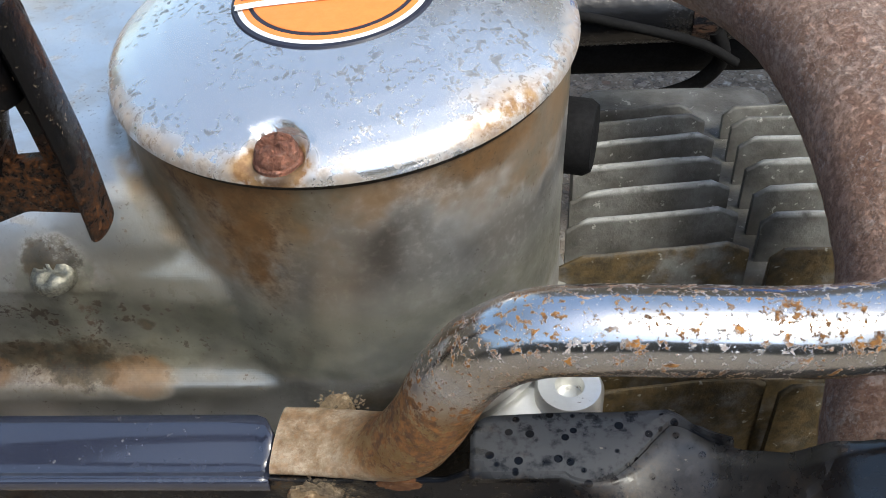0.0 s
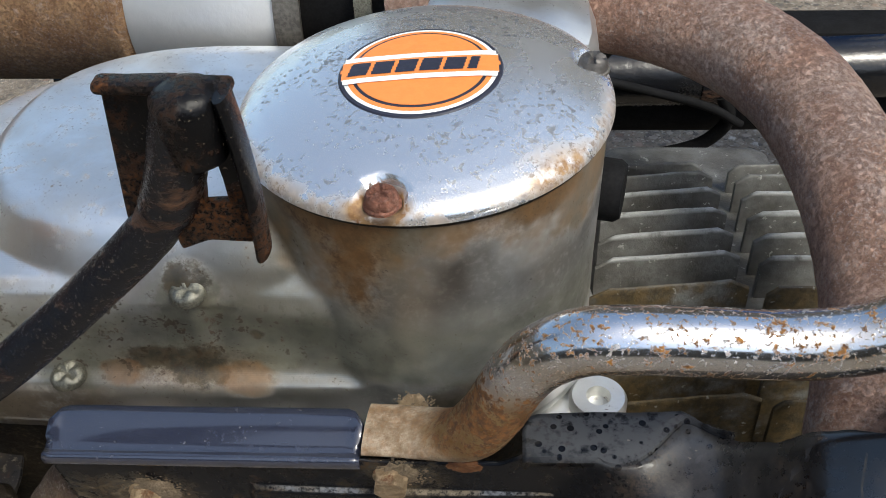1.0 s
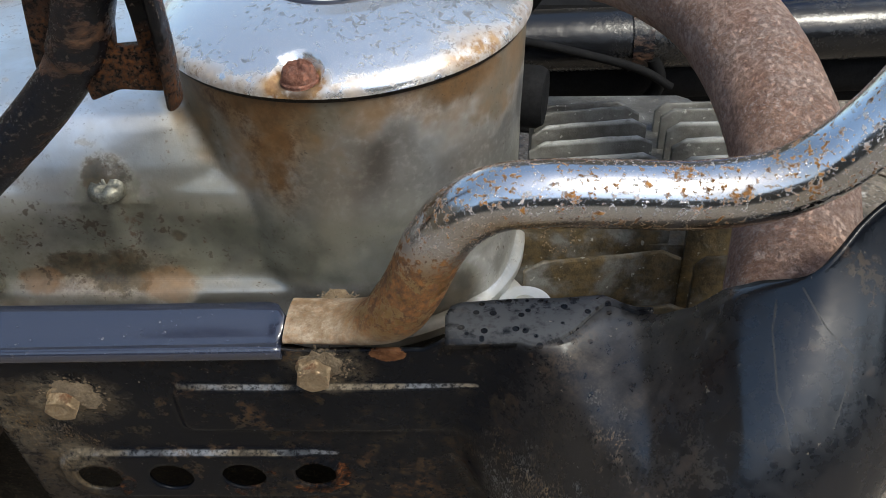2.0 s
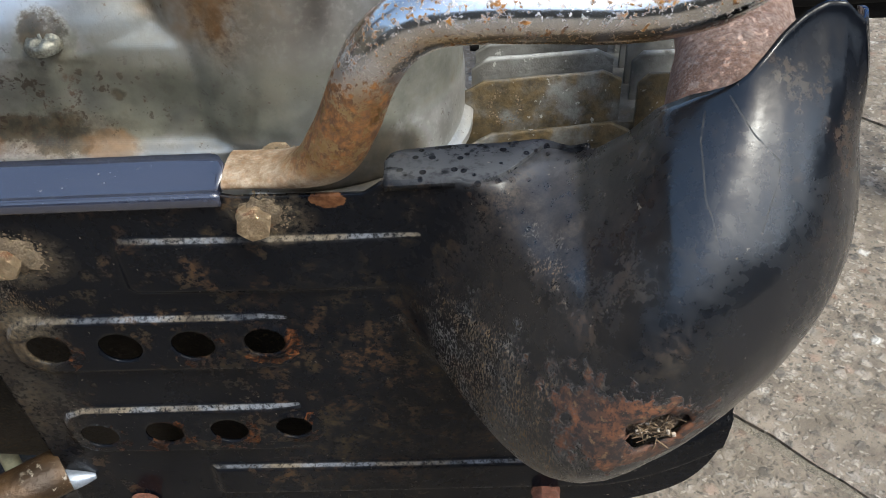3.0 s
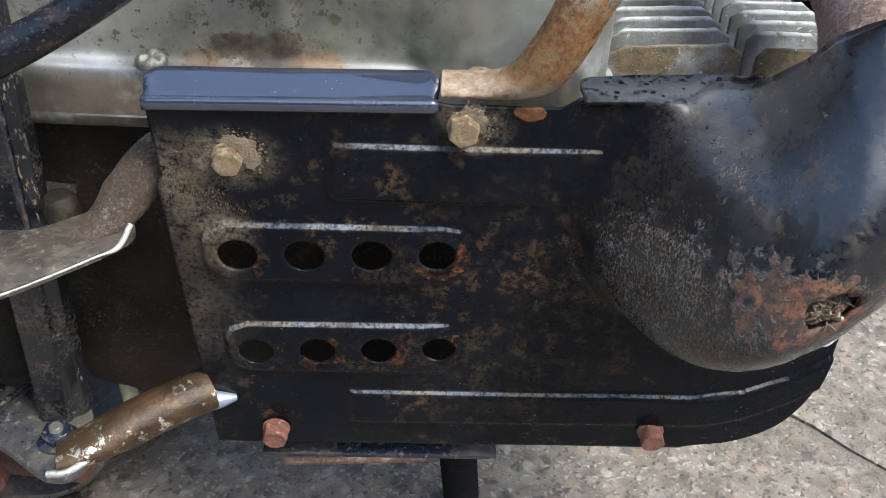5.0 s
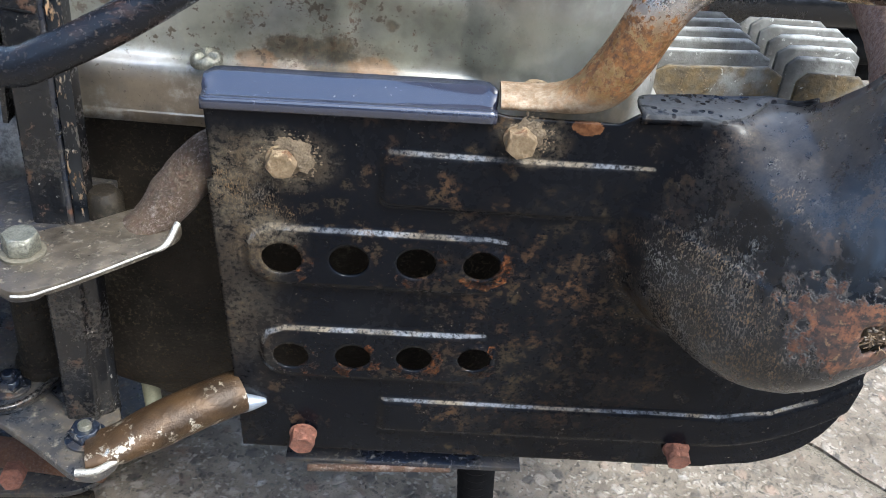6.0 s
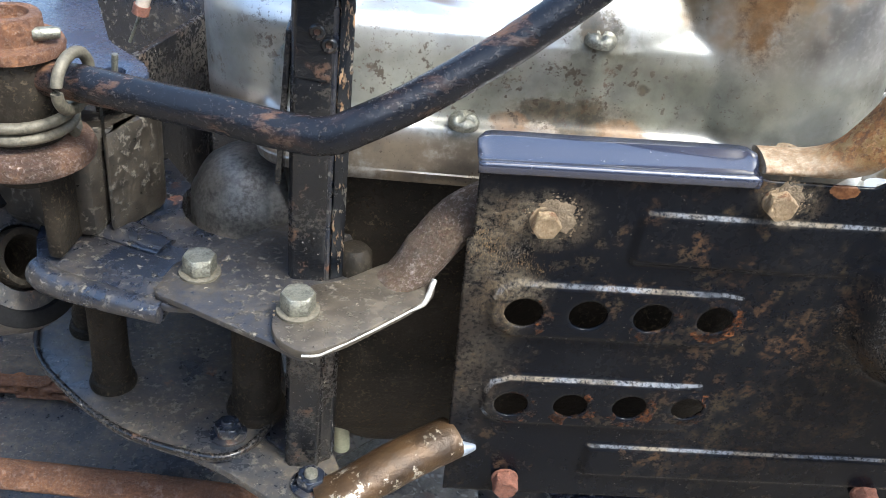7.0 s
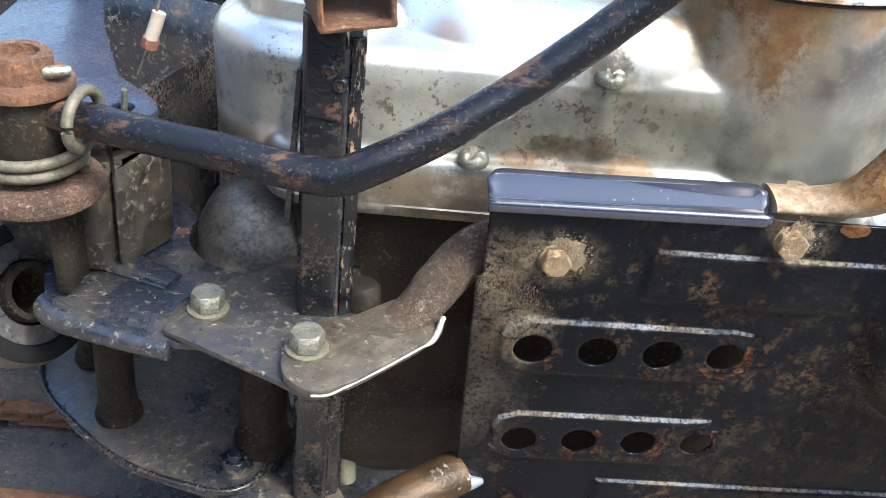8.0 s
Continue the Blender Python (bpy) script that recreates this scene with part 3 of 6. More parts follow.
RUST_GRIMY = mat_rust("grimy_rust", (0.060, 0.035, 0.022), (0.175, 0.092, 0.050), 0.35)
SPRING = mat_plain("dirty_spring_wire", (0.12, 0.105, 0.075), 0.55, 0.3, 0.8, 140, 0.0004)
RUST_BOLT = mat_rust("rusty_red_bolt", (0.24, 0.09, 0.055), (0.34, 0.14, 0.09), 0.15)


def mat_dirty_bolt():
    """Dull plated steel under patchy tan dirt and rust."""
    m = Mat("dirt_caked_bolt")
    cover = m.noise(190, 0.40, 0.60, 7, 0.75)
    col = m.mix(m.noise(420, 0.35, 0.65, 5), (0.26, 0.165, 0.085), (0.42, 0.31, 0.19))
    col = m.mix(m.noise(130, 0.56, 0.64, 5), col, (0.15, 0.062, 0.025))
    col = m.mix(cover, (0.36, 0.265, 0.165), col)
    return m.done(col, m.val(cover, 0.32, 0.9), m.val(cover, 0.85, 0.0), m.mul(cover, m.raw(420, 6, 0.75)), 0.0016)


DIRTY_BOLT = mat_dirty_bolt()
ZINC = mat_plain("zinc_plated_steel", (0.25, 0.24, 0.19), 0.38, 0.75, 0.95, 200, 0.0004)
STEEL_EDGE = mat_plain("bare_steel", (0.50, 0.48, 0.44), 0.42, 0.7, 1.0, 260, 0.0006)
DARK_SCREW = mat_plain("dark_dull_screw", (0.10, 0.092, 0.085), 0.45, 0.5, 0.6, 200)
DIRT = mat_plain("dried_mud", (0.21, 0.155, 0.098), 0.95, 0.0, 0.7, 300, 0.002)
PAVING = mat_paving()
JOINT = mat_plain("joint_grit", (0.20, 0.172, 0.132), 0.95, 0.0, 0.95, 170, 0.003)
RUBBER = mat_plain("black_rubber", (0.006, 0.006, 0.0065), 0.75, 0.0, 0.3, 120, spec=0.12)
ORANGE = mat_plain("orange_print", (0.80, 0.24, 0.055), 0.4, 0.0, 0.12, 300, 0.00003)
WHITE = mat_plain("white_print", (0.80, 0.80, 0.80), 0.4, 0.0, 0.1, 300, 0.00003)
NAVY = mat_plain("navy_print", (0.018, 0.02, 0.035), 0.4, 0.0, 0.1, 300, 0.00003)
BOUNDARY = mat_plain("added_dark_wall", (0.10, 0.085, 0.065), 0.9, 0.0, 0.6, 6, 0.004)
STRAW = mat_plain("dry_straw", (0.17, 0.115, 0.068), 0.9, 0.0, 0.9, 500)
BLUE = mat_plain("blue_paint", (0.03, 0.16, 0.50), 0.25, 0.0, 0.2, 30)
CLOTH = mat_plain("pale_wire_sleeve", (0.36, 0.30, 0.24), 0.8, 0.0, 0.4, 200)


# ---- building helpers ----
def ease(a, b, q):
    t = min(max((q - a) / (b - a), 0), 1)
    return t * t * (3 - 2 * t)


def thing(name, at, label, category, group="", kind=""):
    ob = new(name)
    ob.location = at
    ob.empty_display_size = 0.02
    return tagged(ob, label, category, group, kind)


def placed(ob):
    return placed(ob.parent) @ ob.matrix_parent_inverse @ ob.matrix_basis if ob.parent else ob.matrix_basis.copy()


def link(name, mesh, material, parent, label="", m=None, smooth=True):
    if material and not mesh.materials:
        mesh.materials.append(material)
    if smooth:
        mesh.shade_smooth()
    ob = new(name, mesh)
    if parent:
        ob.parent = parent
        w = placed(parent)
        ob.matrix_parent_inverse = w.inverted()
    if m is not None:
        ob.matrix_basis = m
    if label:
        ob["label"] = label
    return ob


def part(name, bm, material, parent, label="", m=None, smooth=True, angle=40):
    mesh = bpy.data.meshes.new(name)
    bmesh.ops.recalc_face_normals(bm, faces=bm.faces)
    for e in bm.edges:
        if len(e.link_faces) == 2 and e.calc_face_angle(0) > radians(angle):
            e.smooth = False
    bm.to_mesh(mesh)
    bm.free()
    return link(name, mesh, material, parent, label, m, smooth)


def spline(pts, n=8):
    """A Catmull-Rom curve through pts."""
    p = [Vector(q) for q in pts]
    p = [2 * p[0] - p[1]] + p + [2 * p[-1] - p[-2]]
    out = []
    for i in range(1, len(p) - 2):
        a, b, c, d = p[i - 1], p[i], p[i + 1], p[i + 2]
        for k in range(n):
            t = k / n
            out.append(0.5 * (2 * b + (c - a) * t + (2 * a - 5 * b + 4 * c - d) * t * t + (3 * b - a - 3 * c + d) * t ** 3))
    out.append(p[-2])
    return out


def tube_bm(pts, radius, seg=20, flat=None, up=(0, 0, 1), rough=0.0, caps=True, bm=None):
    """A tube along pts. radius: a number or f(u); flat: f(u) -> (wide, high) factors across the side and up ways."""
    bm = bm or bmesh.new()
    rings = []
    n = len(pts)
    up = Vector(up)
    for i, p in enumerate(pts):
        d = (pts[min(i + 1, n - 1)] - pts[max(i - 1, 0)]).normalized()
        side = d.cross(up)
        side = side.normalized() if side.length > 1e-4 else Vector((1, 0, 0))
        v = side.cross(d).normalized()
        u = i / (n - 1)
        r = radius(u) if callable(radius) else radius
        fw, fh = flat(u) if flat else (1, 1)
        ring = []
        for k in range(seg):
            a = 2 * math.pi * k / seg
            q = p + side * (math.cos(a) * r * fw) + v * (math.sin(a) * r * fh)
            if rough:
                q += (q - p).normalized() * rough * (noise.noise(q * 180) + 0.5 * noise.noise(q * 500))
            ring.append(bm.verts.new(q))
        rings.append(ring)
    for a, b in zip(rings, rings[1:]):
        for k in range(seg):
            bm.faces.new((a[k], a[(k + 1) % seg], b[(k + 1) % seg], b[k]))
    if caps:
        bm.faces.new(rings[0][::-1]), bm.faces.new(rings[-1])
    return bm


def lathe_bm(profile, seg=48, at=(0, 0, 0), rot=None, bm=None):
    """Turns (radius, height) pairs round z; a radius of 0 closes the end."""
    bm = bm or bmesh.new()
    rot = rot or Matrix.Identity(3)
    at = Vector(at)
    rings = []
    for r, z in profile:
        if r < 1e-6:
            rings.append([bm.verts.new(at + rot @ Vector((0, 0, z)))])
        else:
            rings.append([bm.verts.new(at + rot @ Vector((r * math.cos(2 * math.pi * k / seg), r * math.sin(2 * math.pi * k / seg), z))) for k in range(seg)])
    for a, b in zip(rings, rings[1:]):
        for k in range(seg):
            j = (k + 1) % seg
            if len(a) == 1 and len(b) > 1:
                bm.faces.new((a[0], b[k], b[j]))
            elif len(b) == 1 and len(a) > 1:
                bm.faces.new((a[k], a[j], b[0]))
            elif len(a) > 1:
                bm.faces.new((a[k], a[j], b[j], b[k]))
    return bm


def prism_bm(outline, z0, z1, bevel=0.001, holes=(), bm=None, steps=2):
    """A plate of the (x, y) outline between z0 and z1, with rounded edges and round holes (x, y, r)."""
    bm = bm or bmesh.new()
    loops = [[Vector((x, y, 0)) for x, y in outline]]
    for hole in holes:
        if isinstance(hole, list):
            loops.append([Vector((x, y, 0)) for x, y in hole])
            continue
        hx, hy, hr = hole
        loops.append([Vector((hx + hr * math.cos(2 * math.pi * k / 20), hy + hr * math.sin(2 * math.pi * k / 20), 0)) for k in range(20)])
    edges = []
    for lp in loops:
        vs = [bm.verts.new((v.x, v.y, z0)) for v in lp]
        edges += [bm.edges.new((vs[i], vs[(i + 1) % len(vs)])) for i in range(len(vs))]
    made = bmesh.ops.triangle_fill(bm, edges=edges, use_beauty=True, use_dissolve=False)
    faces = [f for f in made["geom"] if isinstance(f, bmesh.types.BMFace)]
    ext = bmesh.ops.extrude_face_region(bm, geom=faces, use_keep_orig=True)
    top = [v for v in ext["geom"] if isinstance(v, bmesh.types.BMVert)]
    for v in top:
        v.co.z = z1
    bmesh.ops.recalc_face_normals(bm, faces=bm.faces)
    if bevel:
        sharp = [e for e in bm.edges if len(e.link_faces) == 2 and e.calc_face_angle(0) > 1.2 and abs(e.verts[0].co.z - e.verts[1].co.z) < 1e-6]
        bmesh.ops.bevel(bm, geom=sharp, offset=bevel, segments=steps, affect="EDGES", profile=0.5)
    return bm


def rounded(pts, r, n=5):
    """A closed (x, y) outline with its corners rounded off by about r."""
    out = []
    k = len(pts)
    for i in range(k):
        a, b, c = Vector(pts[i - 1]), Vector(pts[i]), Vector(pts[(i + 1) % k])
        d1, d2 = (a - b), (c - b)
        s = min(r, d1.length * 0.45, d2.length * 0.45)
        p, q = b + d1.normalized() * s, b + d2.normalized() * s
        for j in range(n + 1):
            t = j / n
            o = p * (1 - t) ** 2 + b * 2 * t * (1 - t) + q * t * t
            out.append((o.x, o.y))
    return out


def box_bm(size, at=(0, 0, 0), bevel=0.001, rot=None, bm=None):
    bm = bm or bmesh.new()
    made = bmesh.ops.create_cube(bm, size=1)
    vs = made["verts"]
    rot = rot or Matrix.Identity(3)
    for v in vs:
        v.co = Vector((v.co.x * size[0], v.co.y * size[1], v.co.z * size[2]))
    if bevel:
        es = list({e for v in vs for e in v.link_edges})
        res = bmesh.ops.bevel(bm, geom=es, offset=bevel, segments=2, affect="EDGES", profile=0.5)
        vs = [v for v in bm.verts if v in set(vs) or v in set(res["verts"])]
    for v in vs:
        v.co = Vector(at) + rot @ v.co
    return bm


def align(at, axis):
    """A pose at a point with z along the axis."""
    return Matrix.Translation(at) @ Vector(axis).to_track_quat("Z", "Y").to_matrix().to_4x4()


def hex_head_bm(af=0.012, h=0.0055, dish=True):
    """A hexagon bolt head with chamfered corners on its bearing face, z up."""
    bm = bmesh.new()
    rc = af / math.sqrt(3)
    prof = [(rc, 0), (rc, h * 0.92)]
    bm = lathe_bm(prof, 6, bm=bm)
    bm.faces.new([v for v in bm.verts if v.co.z < 1e-6][::-1])
    top = [v for v in bm.verts if v.co.z > 1e-6]
    ring = [bm.verts.new((af * 0.485 * math.cos(a), af * 0.485 * math.sin(a), h)) for a in [2 * math.pi * k / 24 for k in range(24)]]
    for k in range(6):
        j = (k + 1) % 6
        for i in range(4):
            a, b = ring[(4 * k + i) % 24], ring[(4 * k + i + 1) % 24]
            bm.faces.new((top[k], b, a)) if i < 2 else bm.faces.new((top[j], b, a))
        bm.faces.new((top[k], top[j], ring[(4 * k + 2) % 24]))
    inner = [bm.verts.new((v.co.x * 0.8, v.co.y * 0.8, h - (0.0002 if dish else 0))) for v in ring]
    for k in range(24):
        bm.faces.new((ring[k], ring[(k + 1) % 24], inner[(k + 1) % 24], inner[k]))
    bm.faces.new(inner)
    return bm


def screw_head_bm(r=0.0048, h=0.0034):
    """A pan head with a cross recess, z up."""
    bm = bmesh.new()
    rows = [(r, 0), (r, h * 0.45), (r * 0.86, h * 0.8), (r * 0.62, h), (r * 0.3, h), (0, h)]
    seg = 32
    rings = []
    for q, z in rows:
        if q == 0:
            rings.append([bm.verts.new((0, 0, z - 0.0016))])
            continue
        ring = []
        for k in range(seg):
            a = 2 * math.pi * k / seg
            x, y = q * math.cos(a), q * math.sin(a)
            slot = q < r * 0.7 and (abs(x) < r * 0.16 or abs(y) < r * 0.16)
            ring.append(bm.verts.new((x, y, z - (0.0014 if slot else 0))))
        rings.append(ring)
    for a, b in zip(rings, rings[1:]):
        for k in range(seg):
            j = (k + 1) % seg
            bm.faces.new((a[k], a[j], b[j], b[k]) if len(b) > 1 else (a[k], a[j], b[0]))
    return bm


def washer_bm(r0, r1, h):
    return lathe_bm([(r1, 0), (r0, 0), (r0, h * 0.8), (r0 - h * 0.3, h), (r1, h), (r1, 0)], 28)


def lump_bm(r, seed, flat=0.5, rough=0.35):
    """An uneven crust of dirt, flat towards z."""
    bm = bmesh.new()
    bmesh.ops.create_icosphere(bm, subdivisions=3, radius=1.0)
    for v in bm.verts:
        k = 1 + rough * noise.fractal(v.co * 2.2 + Vector((seed, 0, 0)), 1.0, 2.0, 4)
        v.co = Vector((v.co.x * k * r, v.co.y * k * r, v.co.z * k * r * flat))
    return bm


def crust_bm(r, seed, n=190):
    """Small crumbs of dirt packed in a ring, z up."""
    rng = random.Random(seed)
    bm = bmesh.new()
    for k in range(n):
        a, q = rng.uniform(0, 6.283), r * rng.uniform(0.5, 1.0) ** 0.7
        size = r * rng.uniform(0.02, 0.085) * (1.35 - q / r * 0.7)
        made = bmesh.ops.create_icosphere(bm, subdivisions=1, radius=1.0)
        for v in made["verts"]:
            w = 1 + 0.5 * noise.noise(v.co * 2 + Vector((k, seed, 0)))
            v.co = Vector((q * math.cos(a) + v.co.x * size * w, q * math.sin(a) + v.co.y * size * w, v.co.z * size * w * 0.4))
    return bm


# ---- plan of the machine, which lies on its side ----
def guard_y(z):
    """The flat face of the guard leans back towards the ground."""
    return 0.1405 + 0.13 * (0.297 - z)


GUARD_N = Vector((0, -1, -0.13)).normalized()


# ---- ground ----
gbm = bmesh.new()
bmesh.ops.create_grid(gbm, x_segments=2, y_segments=2, size=400)
for v in gbm.verts:
    v.co.z = -0.0042
def wall(name, size, at):
    return tagged(part(name, box_bm(size, at, 0.02), BOUNDARY, None, smooth=False), "added plain dark wall out of view, for reflections", "wall", kind="structure")


ground = tagged(part("ground", gbm, JOINT, None), "grey concrete paving of worn exposed-aggregate slabs", "paving", kind="structure")
# unseen walls, added only to darken the low sky in the metal's reflections
wall("added_wall_south", (12.0, 0.24, 1.6), (1.5, -3.2, 0.78))
wall("added_wall_north", (8.2, 0.24, 3.2), (3.2, 4.0, 1.58))
wall("added_wall_east", (0.24, 6.9, 2.4), (7.4, 0.4, 1.18))
wall("added_wall_west", (0.24, 6.9, 2.2), (-4.4, 0.4, 1.08))
SLAB, TURN = 0.40, radians(-46)
ORIGIN = Vector((0.2208, 0.3115, 0))


def slab_mesh(seed):
    """A square slab with chipped, rounded rims."""
    bm = bmesh.new()
    h = SLAB / 2 - 0.0034
    n = 24
    grid = {}
    for i in range(n + 1):
        for j in range(n + 1):
            x, y = -h + 2 * h * i / n, -h + 2 * h * j / n
            rim = min(i, j, n - i, n - j) == 0
            w = 0.0034 * noise.noise(Vector((x * 40, y * 30, seed)))
            x2, y2 = (x + w, y - w) if rim else (x, y)
            grid[i, j] = bm.verts.new((x2, y2, (-0.0022 if rim else 0) + 0.0012 * noise.noise(Vector((x * 12, y * 12, seed + 5)))))
    for i in range(n):
        for j in range(n):
            bm.faces.new((grid[i, j], grid[i + 1, j], grid[i + 1, j + 1], grid[i, j + 1]))
    border = [grid[i, 0] for i in range(n)] + [grid[n, j] for j in range(n)] + [grid[n - i, n] for i in range(n)] + [grid[0, n - j] for j in range(n)]
    low = [bm.verts.new((v.co.x, v.co.y, -0.03)) for v in border]
    for k in range(len(border)):
        j = (k + 1) % len(border)
        bm.faces.new((border[j], border[k], low[k], low[j]))
    me = bpy.data.meshes.new("slab")
    bm.to_mesh(me)
    bm.free()
    me.materials.append(PAVING)
    return me


def pave():
    """Square slabs in straight rows."""
    kinds = [slab_mesh(k) for k in range(4)]
    for i in range(-11, 12):
        for j in range(-11, 11):
            c = ORIGIN + Matrix.Rotation(TURN, 3, "Z") @ Vector(((i + 0.5) * SLAB + 0.145, (j + 0.5) * SLAB, 0))
            if c.length > 3.9 or c.y < -2.9:
                continue
            link("slab", kinds[(i * 7 + j * 3) % 4], None, ground, smooth=False,
                 m=Matrix.Translation(c + Vector((0, 0, random.uniform(-0.001, 0.001)))) @ Matrix.Rotation(TURN + math.pi / 2 * ((i + 2 * j) % 4), 4, "Z"))


# ---- engine ----
engine = thing("engine", (-0.06, 0.24, 0.1), "dull silver alloy engine with rust-stained side cover and drum-shaped housing", "engine")
DRUM = Vector((DRUM_X, DRUM_Y, 0))


def cover_outline(inset, n=180):
    """The plan outline of the side cover: a long body with a round end, running into the drum."""
    pts = []
    body = [(-0.208, 0.200), (-0.204, 0.184), (-0.185, 0.177), (-0.14, 0.1765), (-0.06, 0.177), (-0.03, 0.1765), (0.008, 0.180), (0.040, 0.196), (0.049, 0.23), (0.045, 0.31), (0.0, 0.335), (-0.12, 0.335), (-0.19, 0.31), (-0.208, 0.27)]
    loop = rounded(body, 0.03, 8)
    c = Vector((-0.09, 0.255))
    for x, y in loop:
        v = Vector((x, y)) - c
        pts.append(tuple(c + v * (1 - inset / max(v.length, 0.05))))
    return pts


def stack_bm(layers, bm=None):
    """A body of stacked outlines: (outline, z) with equal counts."""
    bm = bm or bmesh.new()
    rings = [[bm.verts.new((x, y, z)) for x, y in o] for o, z in layers]
    n = len(rings[0])
    for a, b in zip(rings, rings[1:]):
        for k in range(n):
            bm.faces.new((a[k], a[(k + 1) % n], b[(k + 1) % n], b[k]))
    bm.faces.new(rings[0][::-1]), bm.faces.new(rings[-1])
    return bm


def build_cover():
    lay = [(cover_outline(-0.004), 0.270), (cover_outline(-0.005), 0.272), (cover_outline(-0.005), 0.290), (cover_outline(-0.0035), 0.2935), (cover_outline(0.001), 0.295),
           (cover_outline(0.0025), 0.299), (cover_outline(0.003), 0.312), (cover_outline(0.0025), 0.322), (cover_outline(0.004), 0.329), (cover_outline(0.009), 0.3335), (cover_outline(0.014), 0.334), (cover_outline(0.03), 0.3345)]
    casing = stack_bm(lay)
    # raised oval on the cover
    c, hx, hy, top = Vector((-0.086, 0.2495)), 0.086, 0.0645, 0.3535
    prof = [(1.10, 0.3255), (1.078, 0.3285), (1.062, 0.3325), (1.035, 0.3370), (0.99, 0.3425), (0.94, 0.3475), (0.88, 0.3508), (0.75, 0.3525), (0.5, top), (0.25, top)]
    rings = []
    for k, z in prof:
        pts = []
        for i in range(96):
            ca, sa = math.cos(2 * math.pi * i / 96), math.sin(2 * math.pi * i / 96)
            pts.append((c.x + hx * k * math.copysign(abs(ca) ** 0.8, ca), c.y + hy * k * math.copysign(abs(sa) ** 0.8, sa)))
        rings.append((pts, z))
    stack_bm(rings, casing)
    # drum that carries the round cap
    lathe_bm([(0, 0.276), (0.0595, 0.276), (0.0595, 0.312), (0.0602, 0.345), (0.0608, 0.3690), (0.0595, 0.3700), (0, 0.3700)], 96, DRUM, bm=casing)
    # boss at the rear end with its round neck
    lathe_bm([(0, 0.280), (0.0375, 0.280), (0.0390, 0.284), (0.0400, 0.318), (0.0400, 0.326), (0.037, 0.331), (0.033, 0.333), (0.030, 0.3335), (0.0285, 0.336), (0.028, 0.344), (0.0265, 0.3455), (0, 0.3455)], 64, (-0.1955, 0.2235, 0), bm=casing)
    for x, y, z in ((-0.081, 0.1885, 0.3265), (-0.1945, 0.189, 0.3145)):
        lathe_bm([(0, 0.28), (0.0105, 0.28), (0.0098, z - 0.004), (0.0085, z), (0, z)], 24, (x, y, 0), bm=casing)
    body = part("casing", casing, ALLOY, engine, "stained silver casing with rust washes under its rim")
    vox = body.modifiers.new("cast", "REMESH")
    vox.mode, vox.voxel_size = "VOXEL", 0.0009
    soft = body.modifiers.new("cast_edges", "SMOOTH")
    soft.factor, soft.iterations = 0.5, 26
    fl = [(cover_outline(-0.0035), 0.2685), (cover_outline(-0.0050), 0.2700), (cover_outline(-0.0055), 0.2735), (cover_outline(-0.0042), 0.2750), (cover_outline(-0.0040), 0.2765)]
    fl_bm = stack_bm(fl)
    lathe_bm([(0, 0.2685), (0.0615, 0.2685), (0.0630, 0.2700), (0.0632, 0.2735), (0.0620, 0.2750), (0.0600, 0.2762), (0, 0.2762)], 72, DRUM, bm=fl_bm)
    part("cover_flange", fl_bm, ALLOY, engine, "brown-stained flange under the cover")
    part("shaft_plug", lathe_bm([(0.022, 0.335), (0.022, 0.351), (0.020, 0.353), (0, 0.353)], 40, (-0.1955, 0.2235, 0)), RUBBER, engine, "black rubber plug")
    part("grommet", lathe_bm([(0, -0.006), (0.0105, -0.006), (0.0112, -0.003), (0.0112, 0.004), (0.0098, 0.0062), (0, 0.0066)], 32, (0.0555, 0.2330, 0.3340), Vector((0.97, -0.22, 0.0)).to_track_quat("Z", "Y").to_matrix()), RUBBER, engine, "black rubber grommet in the drum's side")
    # lug beside the drum with a threaded eye
    bm = lathe_bm([(0.0105, 0.256), (0.0105, 0.2745), (0.0095, 0.2762), (0.0045, 0.2762), (0.0042, 0.268), (0, 0.268)], 32, (0.0545, 0.190, -0.003))
    part("lug", bm, ALLOY, engine)
    # dark disc that stands in for the shade inside the eye
    part("lug_eye", lathe_bm([(0.0044, 0.2692), (0.0030, 0.2700), (0, 0.2700)], 20, (0.0545, 0.190, -0.003)), CRANKCASE, engine, "dark disc for the shade in the lug's eye")
    part("lug_web", prism_bm(rounded([(0.03, 0.178), (0.058, 0.180), (0.062, 0.195), (0.05, 0.215), (0.02, 0.21)], 0.006), 0.25, 0.268, 0.003), ALLOY, engine)
    # crankcase below
    part("crankcase", stack_bm([(cover_outline(0.06), 0.09), (cover_outline(0.045), 0.098), (cover_outline(0.02), 0.12), (cover_outline(0.012), 0.16), (cover_outline(0.01), 0.24), (cover_outline(0.006), 0.262), (cover_outline(0.004), 0.2695)]),
         CRANKCASE, engine, "grimy brown lower crankcase half")
    part("bearing_dome", lathe_bm([(0.0300, 0.186), (0.0300, 0.218), (0.0290, 0.2220), (0.0275, 0.2240), (0.0272, 0.236), (0.0266, 0.2410), (0.0246, 0.2440), (0.0236, 0.2470), (0.0205, 0.2520), (0.015, 0.2560), (0.008, 0.2582), (0, 0.259)], 48, (-0.2150, 0.2110, 0)), ALLOY_DARK, engine, "dull domed bearing housing")
    part("dome_pimple", lathe_bm([(0.003, -0.001), (0.0028, 0.001), (0.0015, 0.002), (0, 0.0021)], 16, (-0.2045, 0.2050, 0.2550)), ALLOY_DARK, engine)
